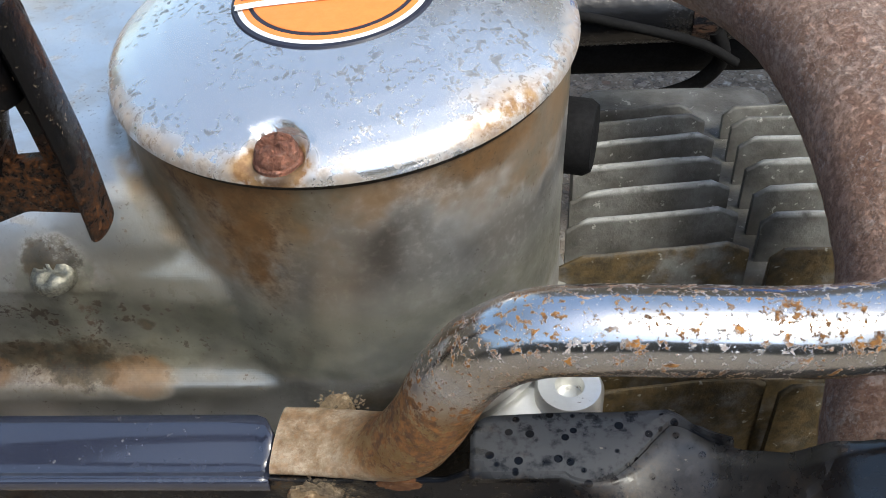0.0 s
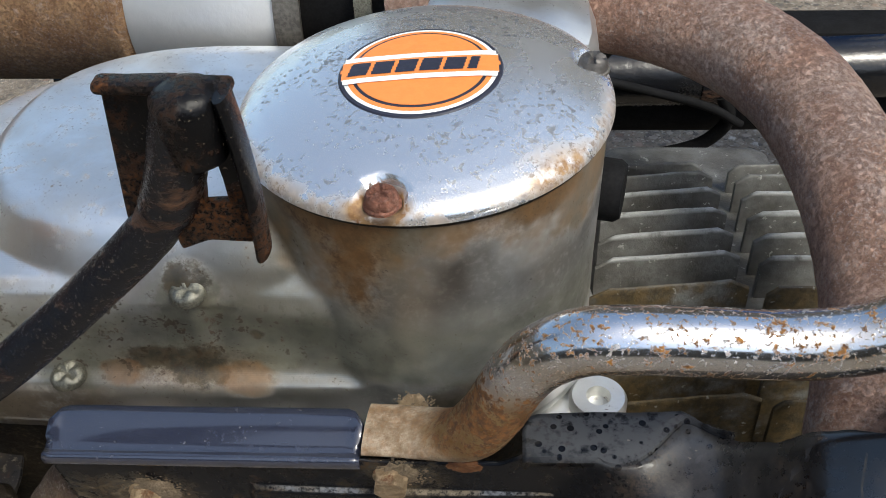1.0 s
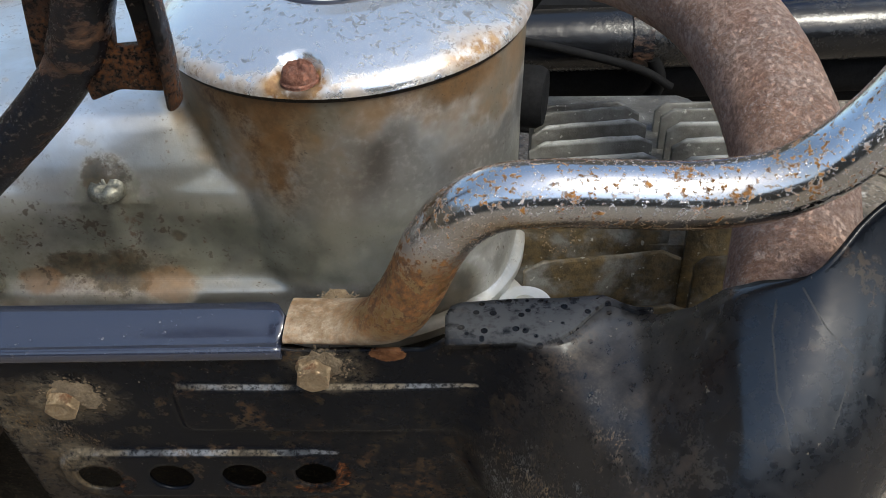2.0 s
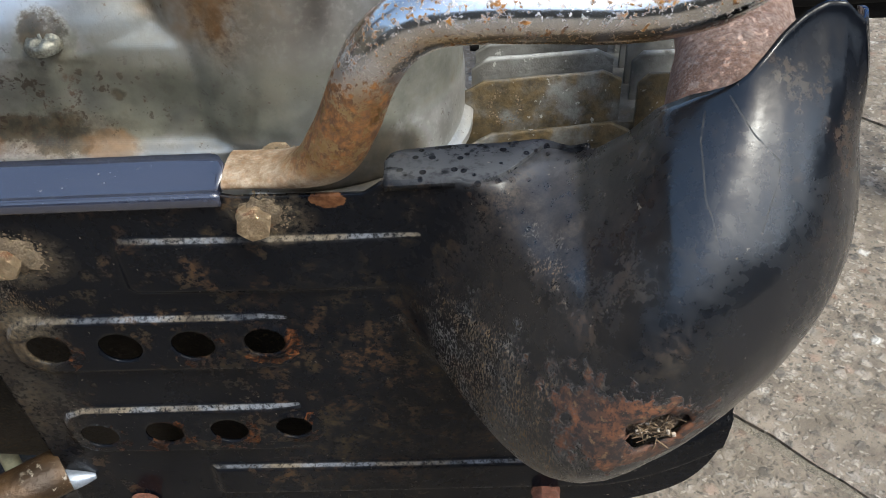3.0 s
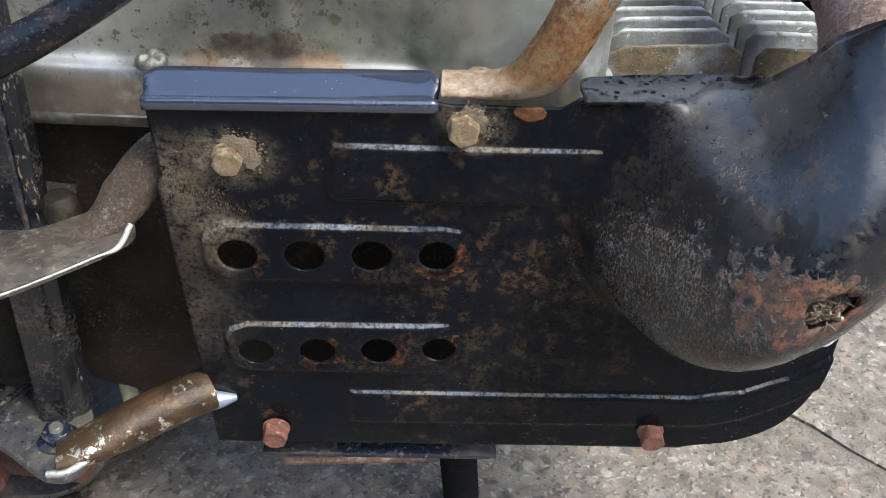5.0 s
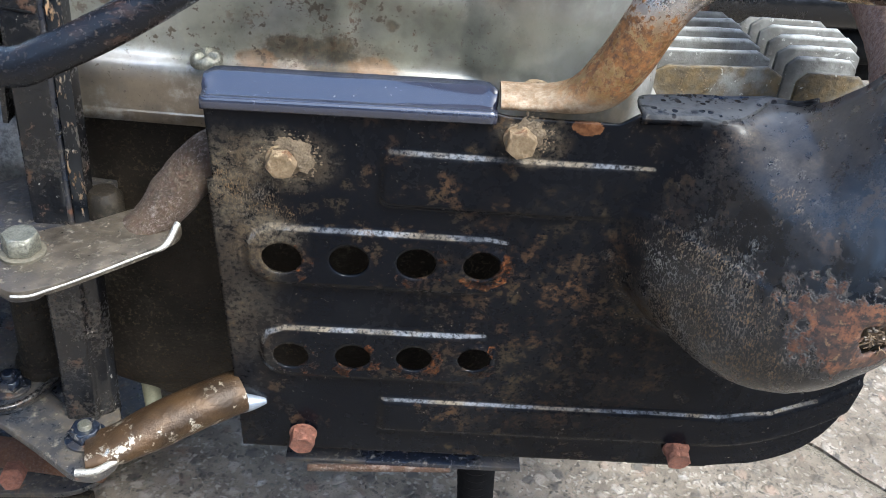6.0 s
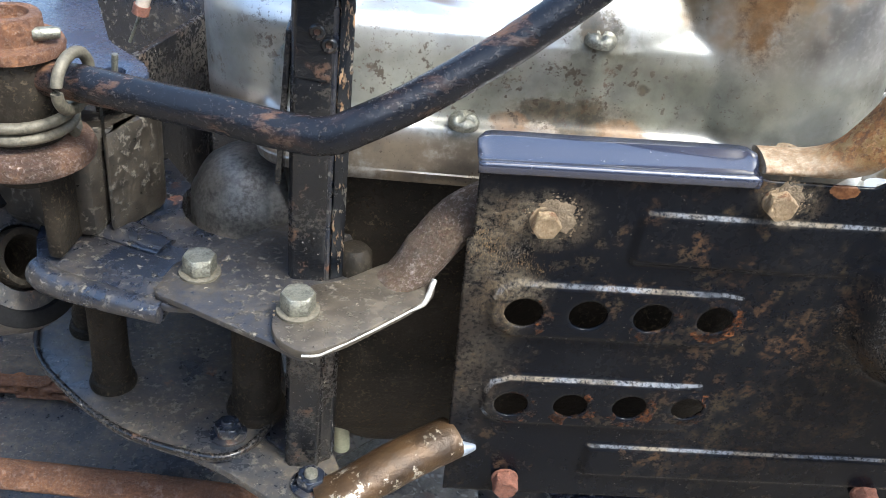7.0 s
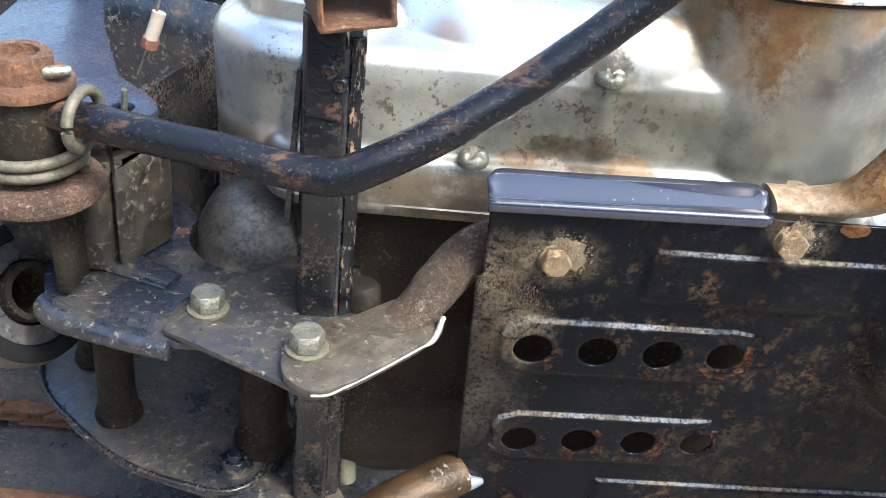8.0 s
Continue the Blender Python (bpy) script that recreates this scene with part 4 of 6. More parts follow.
    # behind the drum: cylinder barrel top and the intake neck
    part("barrel_shoulder", box_bm((0.070, 0.05, 0.09), (0.020, 0.300, 0.325), 0.012), ALLOY, engine)
    part("cylinder_core", box_bm((0.085, 0.13, 0.13), (0.108, 0.30, 0.20), 0.01), FIN, engine)


def build_fins():
    """Upright cooling fins, two banks with a gap between."""
    rows = [(0.2005, 0.2605, 0.058, 0.118), (0.2185, 0.272, 0.055, 0.117), (0.2365, 0.285, 0.053, 0.1155), (0.2525, 0.2865, 0.056, 0.1145), (0.2665, 0.2868, 0.058, 0.114), (0.2805, 0.2868, 0.06, 0.1135), (0.2945, 0.2865, 0.062, 0.113), (0.3085, 0.285, 0.064, 0.112), (0.323, 0.28, 0.066, 0.11)]
    for i, (y, z, x0, x1) in enumerate(rows):
        for bank in (0, 1):
            if bank:
                x0, x1 = 0.1215, (0.150, 0.152, 0.1535, 0.155, 0.162, 0.1665, 0.1665, 0.163, 0.155)[i]
            lean = 0.13 if not bank else 0.02
            bm = bmesh.new()
            n = 8
            th = 0.0016
            prof = []
            for k in range(n + 1):
                x = x0 + (x1 - x0) * k / n
                drop = 0.004 * max(0, abs(2 * k / n - 1) - 0.75) * 4
                prof.append((x, z - drop + 0.0006 * noise.noise(Vector((x * 90, y * 90, 1)))))
            cols = []
            for x, zt in prof:
                yy = y + lean * (x - (x0 + x1) / 2) + 0.0005 * noise.noise(Vector((x * 60, y * 50, 4)))
                cols.append([bm.verts.new((x, yy - th * 1.3, 0.16)), bm.verts.new((x, yy - th * 0.8, zt - 0.001)), bm.verts.new((x, yy - th * 0.3, zt)), bm.verts.new((x, yy + th * 0.3, zt)), bm.verts.new((x, yy + th * 0.8, zt - 0.001)), bm.verts.new((x, yy + th * 1.3, 0.16))])
            for a, b in zip(cols, cols[1:]):
                for k in range(5):
                    bm.faces.new((a[k], b[k], b[k + 1], a[k + 1]))
            bm.faces.new(cols[0]), bm.faces.new(cols[-1][::-1])
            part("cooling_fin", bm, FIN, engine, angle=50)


build_cover()
build_fins()
part("dirt_clump", crust_bm(0.0075, 21, 90), mat_plain("brown_caked_dirt", (0.17, 0.12, 0.07), 0.95, 0.0, 0.7, 300, 0.002), engine, "clump of brown dirt on a fin", align((0.0675, 0.2160, 0.2833), (0, -1, 0.1)))
SCREW = bpy.data.meshes.new("cover_screw")
_b = screw_head_bm(0.0060, 0.0042)
bmesh.ops.recalc_face_normals(_b, faces=_b.faces)
_b.to_mesh(SCREW)
_b.free()
for x, y, z in ((-0.082, 0.1805, 0.3295), (-0.130, 0.1740, 0.2950), (-0.1945, 0.182, 0.315)):
    link("cover_screw", SCREW, ZINC, engine, "pan-head cross screw", align((x, y, z), (0, -0.12, 1)) @ Matrix.Rotation(x * 40, 4, "Z"))


# ---- round cap with its badge ----
def dome(r):
    """Height of the cap's skin at a radius."""
    pts = [(0, 0.3840), (0.02, 0.3834), (0.034, 0.3821), (0.045, 0.3800), (0.053, 0.3776), (0.0585, 0.3753), (0.0610, 0.3736), (0.0622, 0.3720), (0.0625, 0.3705)]
    for (a, za), (b, zb) in zip(pts, pts[1:]):
        if r <= b:
            return za + (zb - za) * (r - a) / (b - a)
    return pts[-1][1]


CAP_SCREWS = [(-0.0148, 0.1758), (0.0490, 0.2450)]


def cap_z(x, y):
    z = dome(math.hypot(x - DRUM.x, y - DRUM.y))
    for sx, sy in CAP_SCREWS:
        out = (Vector((sx, sy)) - DRUM.xy).normalized()
        v = Vector((x - sx, y - sy))
        along = max(v.dot(out), 0)
        d = (v - out * along).length
        k = min(max((0.0068 - d) / 0.0010, 0), 1)
        z = z * (1 - k) + min(z, 0.3724) * k
    return z


cap_thing = thing("round_engine_cap", (DRUM.x, DRUM.y, 0.373), "polished domed steel cap with pitted shine and an orange badge", "engine cap")


def build_cap():
    bm = bmesh.new()
    rs = [0.0, 0.006, 0.012, 0.018, 0.024, 0.029] + [0.032 + 0.0009 * i for i in range(32)] + [0.0607, 0.0614, 0.0620, 0.0624]
    seg = 168
    rings = [[bm.verts.new((DRUM.x, DRUM.y, dome(0)))]]
    for r in rs[1:]:
        rings.append([bm.verts.new((DRUM.x + r * math.cos(2 * math.pi * k / seg), DRUM.y + r * math.sin(2 * math.pi * k / seg), 0)) for k in range(seg)])
        for v in rings[-1]:
            v.co.z = cap_z(v.co.x, v.co.y)
    for r, z in ((0.0625, 0.3701), (0.0617, 0.3696), (0.058, 0.3696)):
        rings.append([bm.verts.new((DRUM.x + r * math.cos(2 * math.pi * k / seg), DRUM.y + r * math.sin(2 * math.pi * k / seg), z)) for k in range(seg)])
    for a, b in zip(rings, rings[1:]):
        for k in range(seg):
            j = (k + 1) % seg
            bm.faces.new((a[0], b[k], b[j]) if len(a) == 1 else (a[k], a[j], b[j], b[k]))
    part("dome", bm, CAP, cap_thing, angle=60)
    part("gasket", lathe_bm([(0.0600, 0.3682), (0.0614, 0.3683), (0.0616, 0.3694), (0.0600, 0.3695)], 96, DRUM), CRANKCASE, cap_thing, "dark greasy gasket")
    for i, (x, y) in enumerate(CAP_SCREWS):
        z = 0.3724
        part("washer", washer_bm(0.0057, 0.0025, 0.0012), RUST_BOLT if i == 0 else ALLOY_DARK, cap_thing, "", Matrix.Translation((x, y, z)))
        part("screw", screw_head_bm(0.0050, 0.0048), RUST_BOLT if i == 0 else DARK_SCREW, cap_thing, "rusty red cross-head screw" if i == 0 else "dull cross-head screw", Matrix.Translation((x, y, z + 0.001)) @ Matrix.Rotation(0.4 + i, 4, "Z"))


BADGE_C, BADGE_R, BADGE_TURN = Vector((-0.0072, 0.2310)), 0.0268, radians(3)


def badge_patch(inside, lift, step=0.00055):
    """A thin skin on the dome over the badge-plane points (u, v) for which inside is true."""
    bm = bmesh.new()
    n = int(BADGE_R / step) + 1
    ct, st = math.cos(BADGE_TURN), math.sin(BADGE_TURN)
    grid = {}

    def vert(i, j):
        if (i, j) not in grid:
            u, v = i * step, j * step
            x, y = BADGE_C.x + u * ct - v * st, BADGE_C.y + u * st + v * ct
            grid[i, j] = bm.verts.new((x, y, dome(math.hypot(x - DRUM.x, y - DRUM.y)) + lift))
        return grid[i, j]

    for i in range(-n, n):
        for j in range(-n, n):
            if inside((i + 0.5) * step, (j + 0.5) * step):
                bm.faces.new((vert(i, j), vert(i + 1, j), vert(i + 1, j + 1), vert(i, j + 1)))
    return bm


def disc_patch(r, lift):
    bm = bmesh.new()
    seg = 96
    rs = [0, r * 0.25, r * 0.5, r * 0.75, r * 0.9, r * 0.985, r]
    rings = []
    for q in rs:
        ring = []
        for k in range(seg if q else 1):
            a = 2 * math.pi * k / seg
            x, y = BADGE_C.x + q * math.cos(a), BADGE_C.y + q * math.sin(a)
            ring.append(bm.verts.new((x, y, dome(math.hypot(x - DRUM.x, y - DRUM.y)) + (lift if q < r else 0.0))))
        rings.append(ring)
    for a, b in zip(rings, rings[1:]):
        for k in range(seg):
            j = (k + 1) % seg
            bm.faces.new((a[0], b[k], b[j]) if len(a) == 1 else (a[k], a[j], b[j], b[k]))
    return bm


def build_badge():
    R = BADGE_R
    badge = part("badge", disc_patch(R, 0.0005), NAVY, cap_thing, "round orange and white badge with a dark rim")
    part("white_ring", disc_patch(R * 0.955, 0.0006), WHITE, badge)
    part("orange_ring", disc_patch(R * 0.905, 0.0007), ORANGE, badge)
    part("navy_ring", disc_patch(R * 0.845, 0.0008), NAVY, badge)
    part("orange_field", disc_patch(R * 0.805, 0.0010), ORANGE, badge)
    w = 0.0052
    part("white_bar", badge_patch(lambda u, v: u * u + v * v < (R * 0.955) ** 2 and w <= abs(v) < w + 0.0024, 0.0013), WHITE, badge)
    part("orange_band", badge_patch(lambda u, v: u * u + v * v < (R * 0.955) ** 2 and abs(v) < w, 0.0013), ORANGE, badge)
    # the name stands as six plain dark blocks
    for k in range(6):
        u0 = -0.0228 + k * 0.00775
        part("plain_block", badge_patch(lambda u, v: u0 < u - 0.2 * v < u0 + (0.0064 if k < 5 else 0.0030) and abs(v) < 0.0036, 0.0015, 0.0004), NAVY, badge)


build_cap()
build_badge()
cap_thing.rotation_euler = (0.018, -0.038, 0)


# ---- rusty exhaust header ----
header = thing("exhaust_pipe", (0.125, 0.15, 0.30), "rust-brown steel exhaust pipe with a pitted, flaking bend", "exhaust pipe")
HEADER = [(0.114, 0.105, 0.265), (0.124, 0.125, 0.293), (0.1310, 0.152, 0.3135), (0.1410, 0.187, 0.3215), (0.1405, 0.222, 0.3345), (0.1345, 0.257, 0.3435), (0.1225, 0.287, 0.3490), (0.100, 0.314, 0.3520), (0.066, 0.334, 0.3525), (0.020, 0.346, 0.352), (-0.03, 0.350, 0.345)]
part("pipe", tube_bm(spline(HEADER, 12), 0.0193, 40, rough=0.0004), RUSTED, header)


# ---- chrome guard bar ----
bar = thing("footrest_bar", (0.0, 0.14, 0.297), "bent chrome bar with orange rust spots, its foot flattened", "guard bar")
BAR = [(-0.0225, 0.1500, 0.3015), (-0.014, 0.1495, 0.3018), (-0.004, 0.1480, 0.3030), (0.005, 0.1450, 0.3065), (0.0120, 0.1420, 0.3130), (0.0182, 0.140, 0.3245), (0.0245, 0.139, 0.3390), (0.0315, 0.138, 0.3490), (0.0410, 0.137, 0.3555), (0.054, 0.136, 0.3578), (0.072, 0.136, 0.3575), (0.095, 0.136, 0.3570), (0.113, 0.136, 0.3600), (0.126, 0.1365, 0.3670), (0.136, 0.137, 0.3775), (0.146, 0.138, 0.393), (0.156, 0.139, 0.412)]
BAR = [(x, y, z + 0.0012 * ease(0.315, 0.345, z)) for x, y, z in BAR]
part("tube", tube_bm(spline(BAR, 10), lambda u: 0.0092, 36, flat=lambda u: (1.1 - 0.1 * ease(0.1, 0.25, u), 0.34 + 0.66 * ease(0.08, 0.27, u)), rough=0.00008), CHROME_BAR, bar)
part("foot", crust_bm(0.010, 3, 60), DIRT, bar, "crumbs of tan dirt on the flattened foot", Matrix.Translation((-0.006, 0.1500, 0.3035)))
nut = part("nut", hex_head_bm(0.0085, 0.0042), DIRTY_BOLT, bar, "dirt-covered nut", Matrix.Translation((-0.0085, 0.1595, 0.2985)))
part("dirt_crust", crust_bm(0.0080, 8, 140), DIRT, nut, "", Matrix.Translation((-0.0085, 0.1595, 0.3000)))


# ---- pressed black guard with its exhaust bulge ----
guard = thing("skid_guard", (0.0, 0.15, 0.106), "black enamelled pressed-steel skid guard, scratched, dusty and rusted through", "skid guard")
AXIS = [(0.088, 0.246, 0.058, 0.050, 0.072), (0.111, 0.290, 0.060, 0.057, 0.063), (0.120, 0.330, 0.042, 0.043, 0.033), (0.130, 0.385, 0.036, 0.032, -0.030)]
def five(i, t):
    """The bulge's spine, smoothed: x, z, inner and outer radius, height."""
    a, b, c, d = (np.array(AXIS[min(max(i + k, 0), len(AXIS) - 1)]) for k in (-1, 0, 1, 2))
    return 0.5 * (2 * b + (c - a) * t + (2 * a - 5 * b + 4 * c - d) * t * t + (3 * b - a - 3 * c + d) * t ** 3)


SPINE = [tuple(float(q) for q in five(i, k / 9)) for i in range(len(AXIS) - 1) for k in range(9)] + [AXIS[-1]]
EDGE_X = [(0.10, 0.098), (0.1085, 0.104), (0.1127, 0.126), (0.125, 0.1445), (0.146, 0.1545), (0.1726, 0.1565), (0.20, 0.1545), (0.235, 0.1535), (0.250, 0.1562), (0.265, 0.1592), (0.28, 0.1612), (0.30, 0.1625), (0.32, 0.1615), (0.34, 0.1590), (0.36, 0.1560), (0.42, 0.152)]
EDGE_X = sorted((p.z, p.x) for p in spline([(x, 0, z) for z, x in EDGE_X], 8))
HOLES = [(-0.0995 + 0.0263 * k, 0.2272 + 0.0006 * k, 0.0079) for k in range(4)] + [(-0.0965 + 0.0263 * k, 0.1722 + 0.0010 * k, 0.0076) for k in range(4)]


def table(pairs, q):
    for (a, fa), (b, fb) in zip(pairs, pairs[1:]):
        if q <= b:
            t = min(max((q - a) / (b - a), 0), 1)
            return fa + (fb - fa) * t
    return pairs[-1][1]


def top_z(x):
    """Upper rim of the guard's face."""
    return table([(-0.13, 0.2965), (-0.024, 0.2985), (-0.02, 0.2975), (0.02, 0.2975), (0.026, 0.3020), (0.06, 0.3035), (0.076, 0.3048), (0.084, 0.3070), (0.091, 0.3135), (0.0985, 0.3240), (0.1045, 0.3330), (0.113, 0.3392), (0.120, 0.3440), (0.1265, 0.3495), (0.133, 0.3545), (0.140, 0.3580), (0.146, 0.3600), (0.151, 0.3595), (0.156, 0.3550), (0.161, 0.3470), (0.167, 0.336)], x)


def rim_y(x):
    """How far back the upper rim lies beside and on the bulge."""
    return table([(0.076, 0.1555), (0.086, 0.1450), (0.097, 0.1330), (0.108, 0.1270), (0.130, 0.1255)], x)


def fold(x, z, y):
    """Rolls the upper rim back towards the lip's line beside the bulge."""
    w = ease(0.050, 0.080, x) * (1 - ease(0.108, 0.132, x))
    back = max(y, rim_y(x))
    r = min(0.010 + 0.45 * (back - y), 0.022)
    t = min(max((z - top_z(x) + r) / r, 0), 1)
    return y + (back - y) * w * (1 - math.sqrt(max(1 - t * t, 0)))


def bulge(x, z):
    best = (9, 0, 0, 0, 0, 0)
    for a, b in zip(SPINE, SPINE[1:]):
        ax, az, bx, bz = a[0], a[1], b[0], b[1]
        dx, dz = bx - ax, bz - az
        t = min(max(((x - ax) * dx + (z - az) * dz) / (dx * dx + dz * dz), 0), 1)
        ox, oz = x - ax - t * dx, z - az - t * dz
        d = math.hypot(ox, oz)
        if d < best[0]:
            ln = math.hypot(dx, dz)
            cross = (ox * dz - oz * dx) / ln / max(d, 1e-6)      # +1 on the outer side, -1 on the inner
            down = -(ox * dx + oz * dz) / ln / max(d, 1e-6)
            best = (d, cross, down, a[2] + (b[2] - a[2]) * t, a[3] + (b[3] - a[3]) * t, a[4] + (b[4] - a[4]) * t)
    d, cross, down, rl, rr, h = best
    w = min(max(0.5 + 0.5 * cross + 0.45 * max(down, 0), 0), 1)
    w = w * w * (3 - 2 * w)
    r = rl + (rr - rl) * w
    r *= 1 - 0.14 * min(1, 2.2 * max(cross, 0) * max(down, 0))
    q = d / r
    if q >= 1:
        return 0.0
    bell = 0.5 * (1 + math.cos(math.pi * q))
    round_ = math.sqrt(1 - q * q)
    mixed = 0.12 + 0.88 * w
    return h * (bell * (1 - mixed) + round_ * mixed)


def box_sdf(x, z, x0, x1, z0, z1, r):
    qx, qz = abs(x - (x0 + x1) / 2) - (x1 - x0) / 2 + r, abs(z - (z0 + z1) / 2) - (z1 - z0) / 2 + r
    return math.hypot(max(qx, 0), max(qz, 0)) + min(max(qx, qz), 0) - r


PANELS = [(-0.0625, 0.0420, 0.2555, 0.2800, 0.004, 0.0018), (-0.1130, -0.0075, 0.2135, 0.2425, 0.012, 0.0024), (-0.1090, -0.0075, 0.1595, 0.1890, 0.012, 0.0024)]


def pressing(x, z):
    """Height of the stamped panels, and how far their upper rim is worn."""
    h, wear = 0.0, 0.0
    for x0, x1, z0, z1, r, d in PANELS:
        s = box_sdf(x, z, x0, x1, z0, z1, r)
        fade = min(max((x1 - 0.004 - x) / (0.035 if d < 0.002 else 0.016), 0), 1)
        k = min(max((0.0012 - s) / 0.0026, 0), 1)
        h = max(h, d * k * k * (3 - 2 * k) * fade)
        if z > z1 - 0.007 and abs(s + 0.0004) < 0.0014 and x < x1 - 0.006:
            wear = max(wear, (1 - abs(s + 0.0004) / 0.0014) * (1 if x > x0 + r or d > 0.0023 else 0.3))
    if x > -0.058:
        e = table(EDGE_X, z) - x
        line = 0.146 + max(0, x - 0.10) ** 2 * 9.0
        s = abs(z - line)
        low = 0.125 + max(0, x - 0.10) ** 2 * 9.0
        k = min(max((min(line - z, z - low) + 0.0012) / 0.0026, 0), 1) * min(max((x + 0.058) / 0.003, 0), 1)
        if bulge(x, z) < 0.004:
            h = max(h, 0.0024 * k)
            if s < 0.0014:
                wear = max(wear, (1 - s / 0.0014) * 0.75)
    return h, wear


def build_guard():
    bm = bmesh.new()
    wear_l, dirt_l, rot_l, gloss_l, veil_l = (bm.verts.layers.float.new(n) for n in ("wear", "dirt", "rot", "gloss", "veil"))
    nx, nz, wraps = 236, 172, 9
    z0, z1 = 0.1075, 0.405
    cols = [j / nx for j in range(nx + 1)]
    cols = [c if c < 0.8 else 0.8 + 0.2 * math.sin((c - 0.8) / 0.2 * math.pi / 2) * 1.0 for c in cols]
    rows = []
    plan = np.zeros((nz + 1, nx + 1, 3))
    for i in range(nz + 1):
        for k, c in enumerate(cols):
            z = z0 + (0.30 - z0) * i / nz
            for _ in range(8):
                xl = -0.1255 + (0.297 - min(z, 0.297)) * 0.042 - (0.0022 if z < 0.262 else 0)
                x = xl + (table(EDGE_X, z) - xl) * c
                z += 0.6 * (z0 + (top_z(x) - z0) * i / nz - z)
            plan[i, k] = x, z, bulge(x, z)
    B = plan[:, :, 2]
    for _ in range(23):
        P = np.pad(B, 1, mode="edge")
        S = (P[:-2, 1:-1] + P[2:, 1:-1] + P[1:-1, :-2] + P[1:-1, 2:] + 2 * B) / 6
        S[:, -10:] = B[:, -10:] * 0.6 + S[:, -10:] * 0.4
        S[:, -1] = B[:, -1]
        B = S
    base = np.array([[fold(float(plan[i, k, 0]), float(plan[i, k, 1]), guard_y(float(plan[i, k, 1])) - float(B[i, k])) for k in range(nx + 1)] for i in range(nz + 1)])
    calm = base.copy()
    for _ in range(26):
        P = np.pad(calm, 1, mode="edge")
        S = (P[:-2, 1:-1] + P[2:, 1:-1] + P[1:-1, :-2] + P[1:-1, 2:] + 2 * calm) / 6
        S[:, -1], S[-1, :] = calm[:, -1], calm[-1, :]
        calm = S
    for i in range(nz + 1):
        row = []
        for k in range(nx + 1):
            x, z = float(plan[i, k, 0]), float(plan[i, k, 1])
            p, wear = pressing(x, z)
            b = float(B[i, k])
            w = ease(0.002, 0.012, b)
            dent = 0.0004 * noise.noise(Vector((x * 22, z * 22, 3))) + ease(0.002, 0.03, b) * (0.0016 * noise.noise(Vector(((x - z * 0.5) * 38, (z + x * 0.5) * 11, 7))) + 0.0003 * noise.noise(Vector((x * 120, z * 60, 1))))
            y = float(base[i, k] * (1 - w) + calm[i, k] * w) - p + dent
            v = bm.verts.new((x, y, z))
            v[wear_l] = wear
            # the inner flank is dusty and dull, the outer one polished
            outer = (x - 0.077 - (z - 0.296) * 0.82) * 0.77
            v[gloss_l] = ease(0.004, 0.03, b) * (0.25 + 0.75 * ease(-0.034, -0.006, outer))
            v[veil_l] = ease(0.001, 0.012, b) * (1 - ease(-0.022, 0.004, outer)) * ease(0.225, 0.262, z)
            d = math.hypot((x - 0.058) / 0.034, (z - 0.235) / 0.045)
            d2 = math.hypot((x - 0.075) / 0.024, (z - 0.288) / 0.034)
            d3 = math.hypot((x + 0.112) / 0.03, (z - 0.255) / 0.03)
            v[dirt_l] = min(1, max(0, 1.15 - d) + max(0, 0.55 - d2) + max(0, 1.0 - d3) * 0.9)
            v[rot_l] = min(1, max(0, 1.0 - math.hypot((x - 0.0965) / 0.036, (z - 0.259) / 0.0255)) * 1.25)
            for hx, hz, hr in HOLES:
                dd = math.hypot(x - hx - 0.0012, z - hz + 0.0018)
                if dd < hr + 0.004 and (x - hx) - (z - hz) > -0.002:
                    v[rot_l] = max(v[rot_l], 0.40 + 0.06 * math.sin(hx * 300 + hz * 90))
            row.append(v)
        # rolled rim on the outer side
        last = row[-1].co.copy()
        z = last.z
        out = ease(0.235, 0.27, z)
        deep = 0.010 + 0.010 * out
        inw = 0.002 - 0.0090 * out
        for k in range(1, wraps + 1):
            t = k / wraps
            v = bm.verts.new((last.x - inw * math.sin(t * 1.4), last.y + deep * t, z - 0.004 * t * t * out))
            v[gloss_l] = 1.0
            row.append(v)
        rows.append(row)
    faces = []
    for a, b in zip(rows, rows[1:]):
        for k in range(len(a) - 1):
            faces.append(bm.faces.new((a[k], a[k + 1], b[k + 1], b[k])))
    # trim to the upper rim, the round holes and the rusted-through hole
    gone = []

    def rot_r(ang):
        return 0.0080 * (1 + 0.10 * math.sin(2 * ang + 1) + 0.07 * math.sin(5 * ang) + 0.04 * math.sin(9 * ang + 2))

    RX, RZ = 0.1030, 0.2598
    for f in faces:
        c = f.calc_center_median()
        if any((c.x - hx) ** 2 + (c.z - hz) ** 2 < hr * hr for hx, hz, hr in HOLES) and c.y < 0.17:
            gone.append(f)
        elif c.y < 0.12 and math.hypot((c.x - RX) / 1.10, c.z - RZ) < rot_r(math.atan2(c.z - RZ, c.x - RX)):
            gone.append(f)
    bmesh.ops.delete(bm, geom=gone, context="FACES")
    rim = {v for e in bm.edges if e.is_boundary for v in e.verts}
    for v in rim:
        o = Vector(((v.co.x - RX) / 1.10, v.co.z - RZ))
        if v.co.y < 0.12 and o.length < 0.0105:
            o = o.normalized() * rot_r(math.atan2(v.co.z - RZ, v.co.x - RX))
            v.co.x, v.co.z = RX + o.x * 1.10, RZ + o.y
            v.co.y += 0.0004
        for hx, hz, hr in HOLES:
            d = Vector((v.co.x - hx, v.co.z - hz))
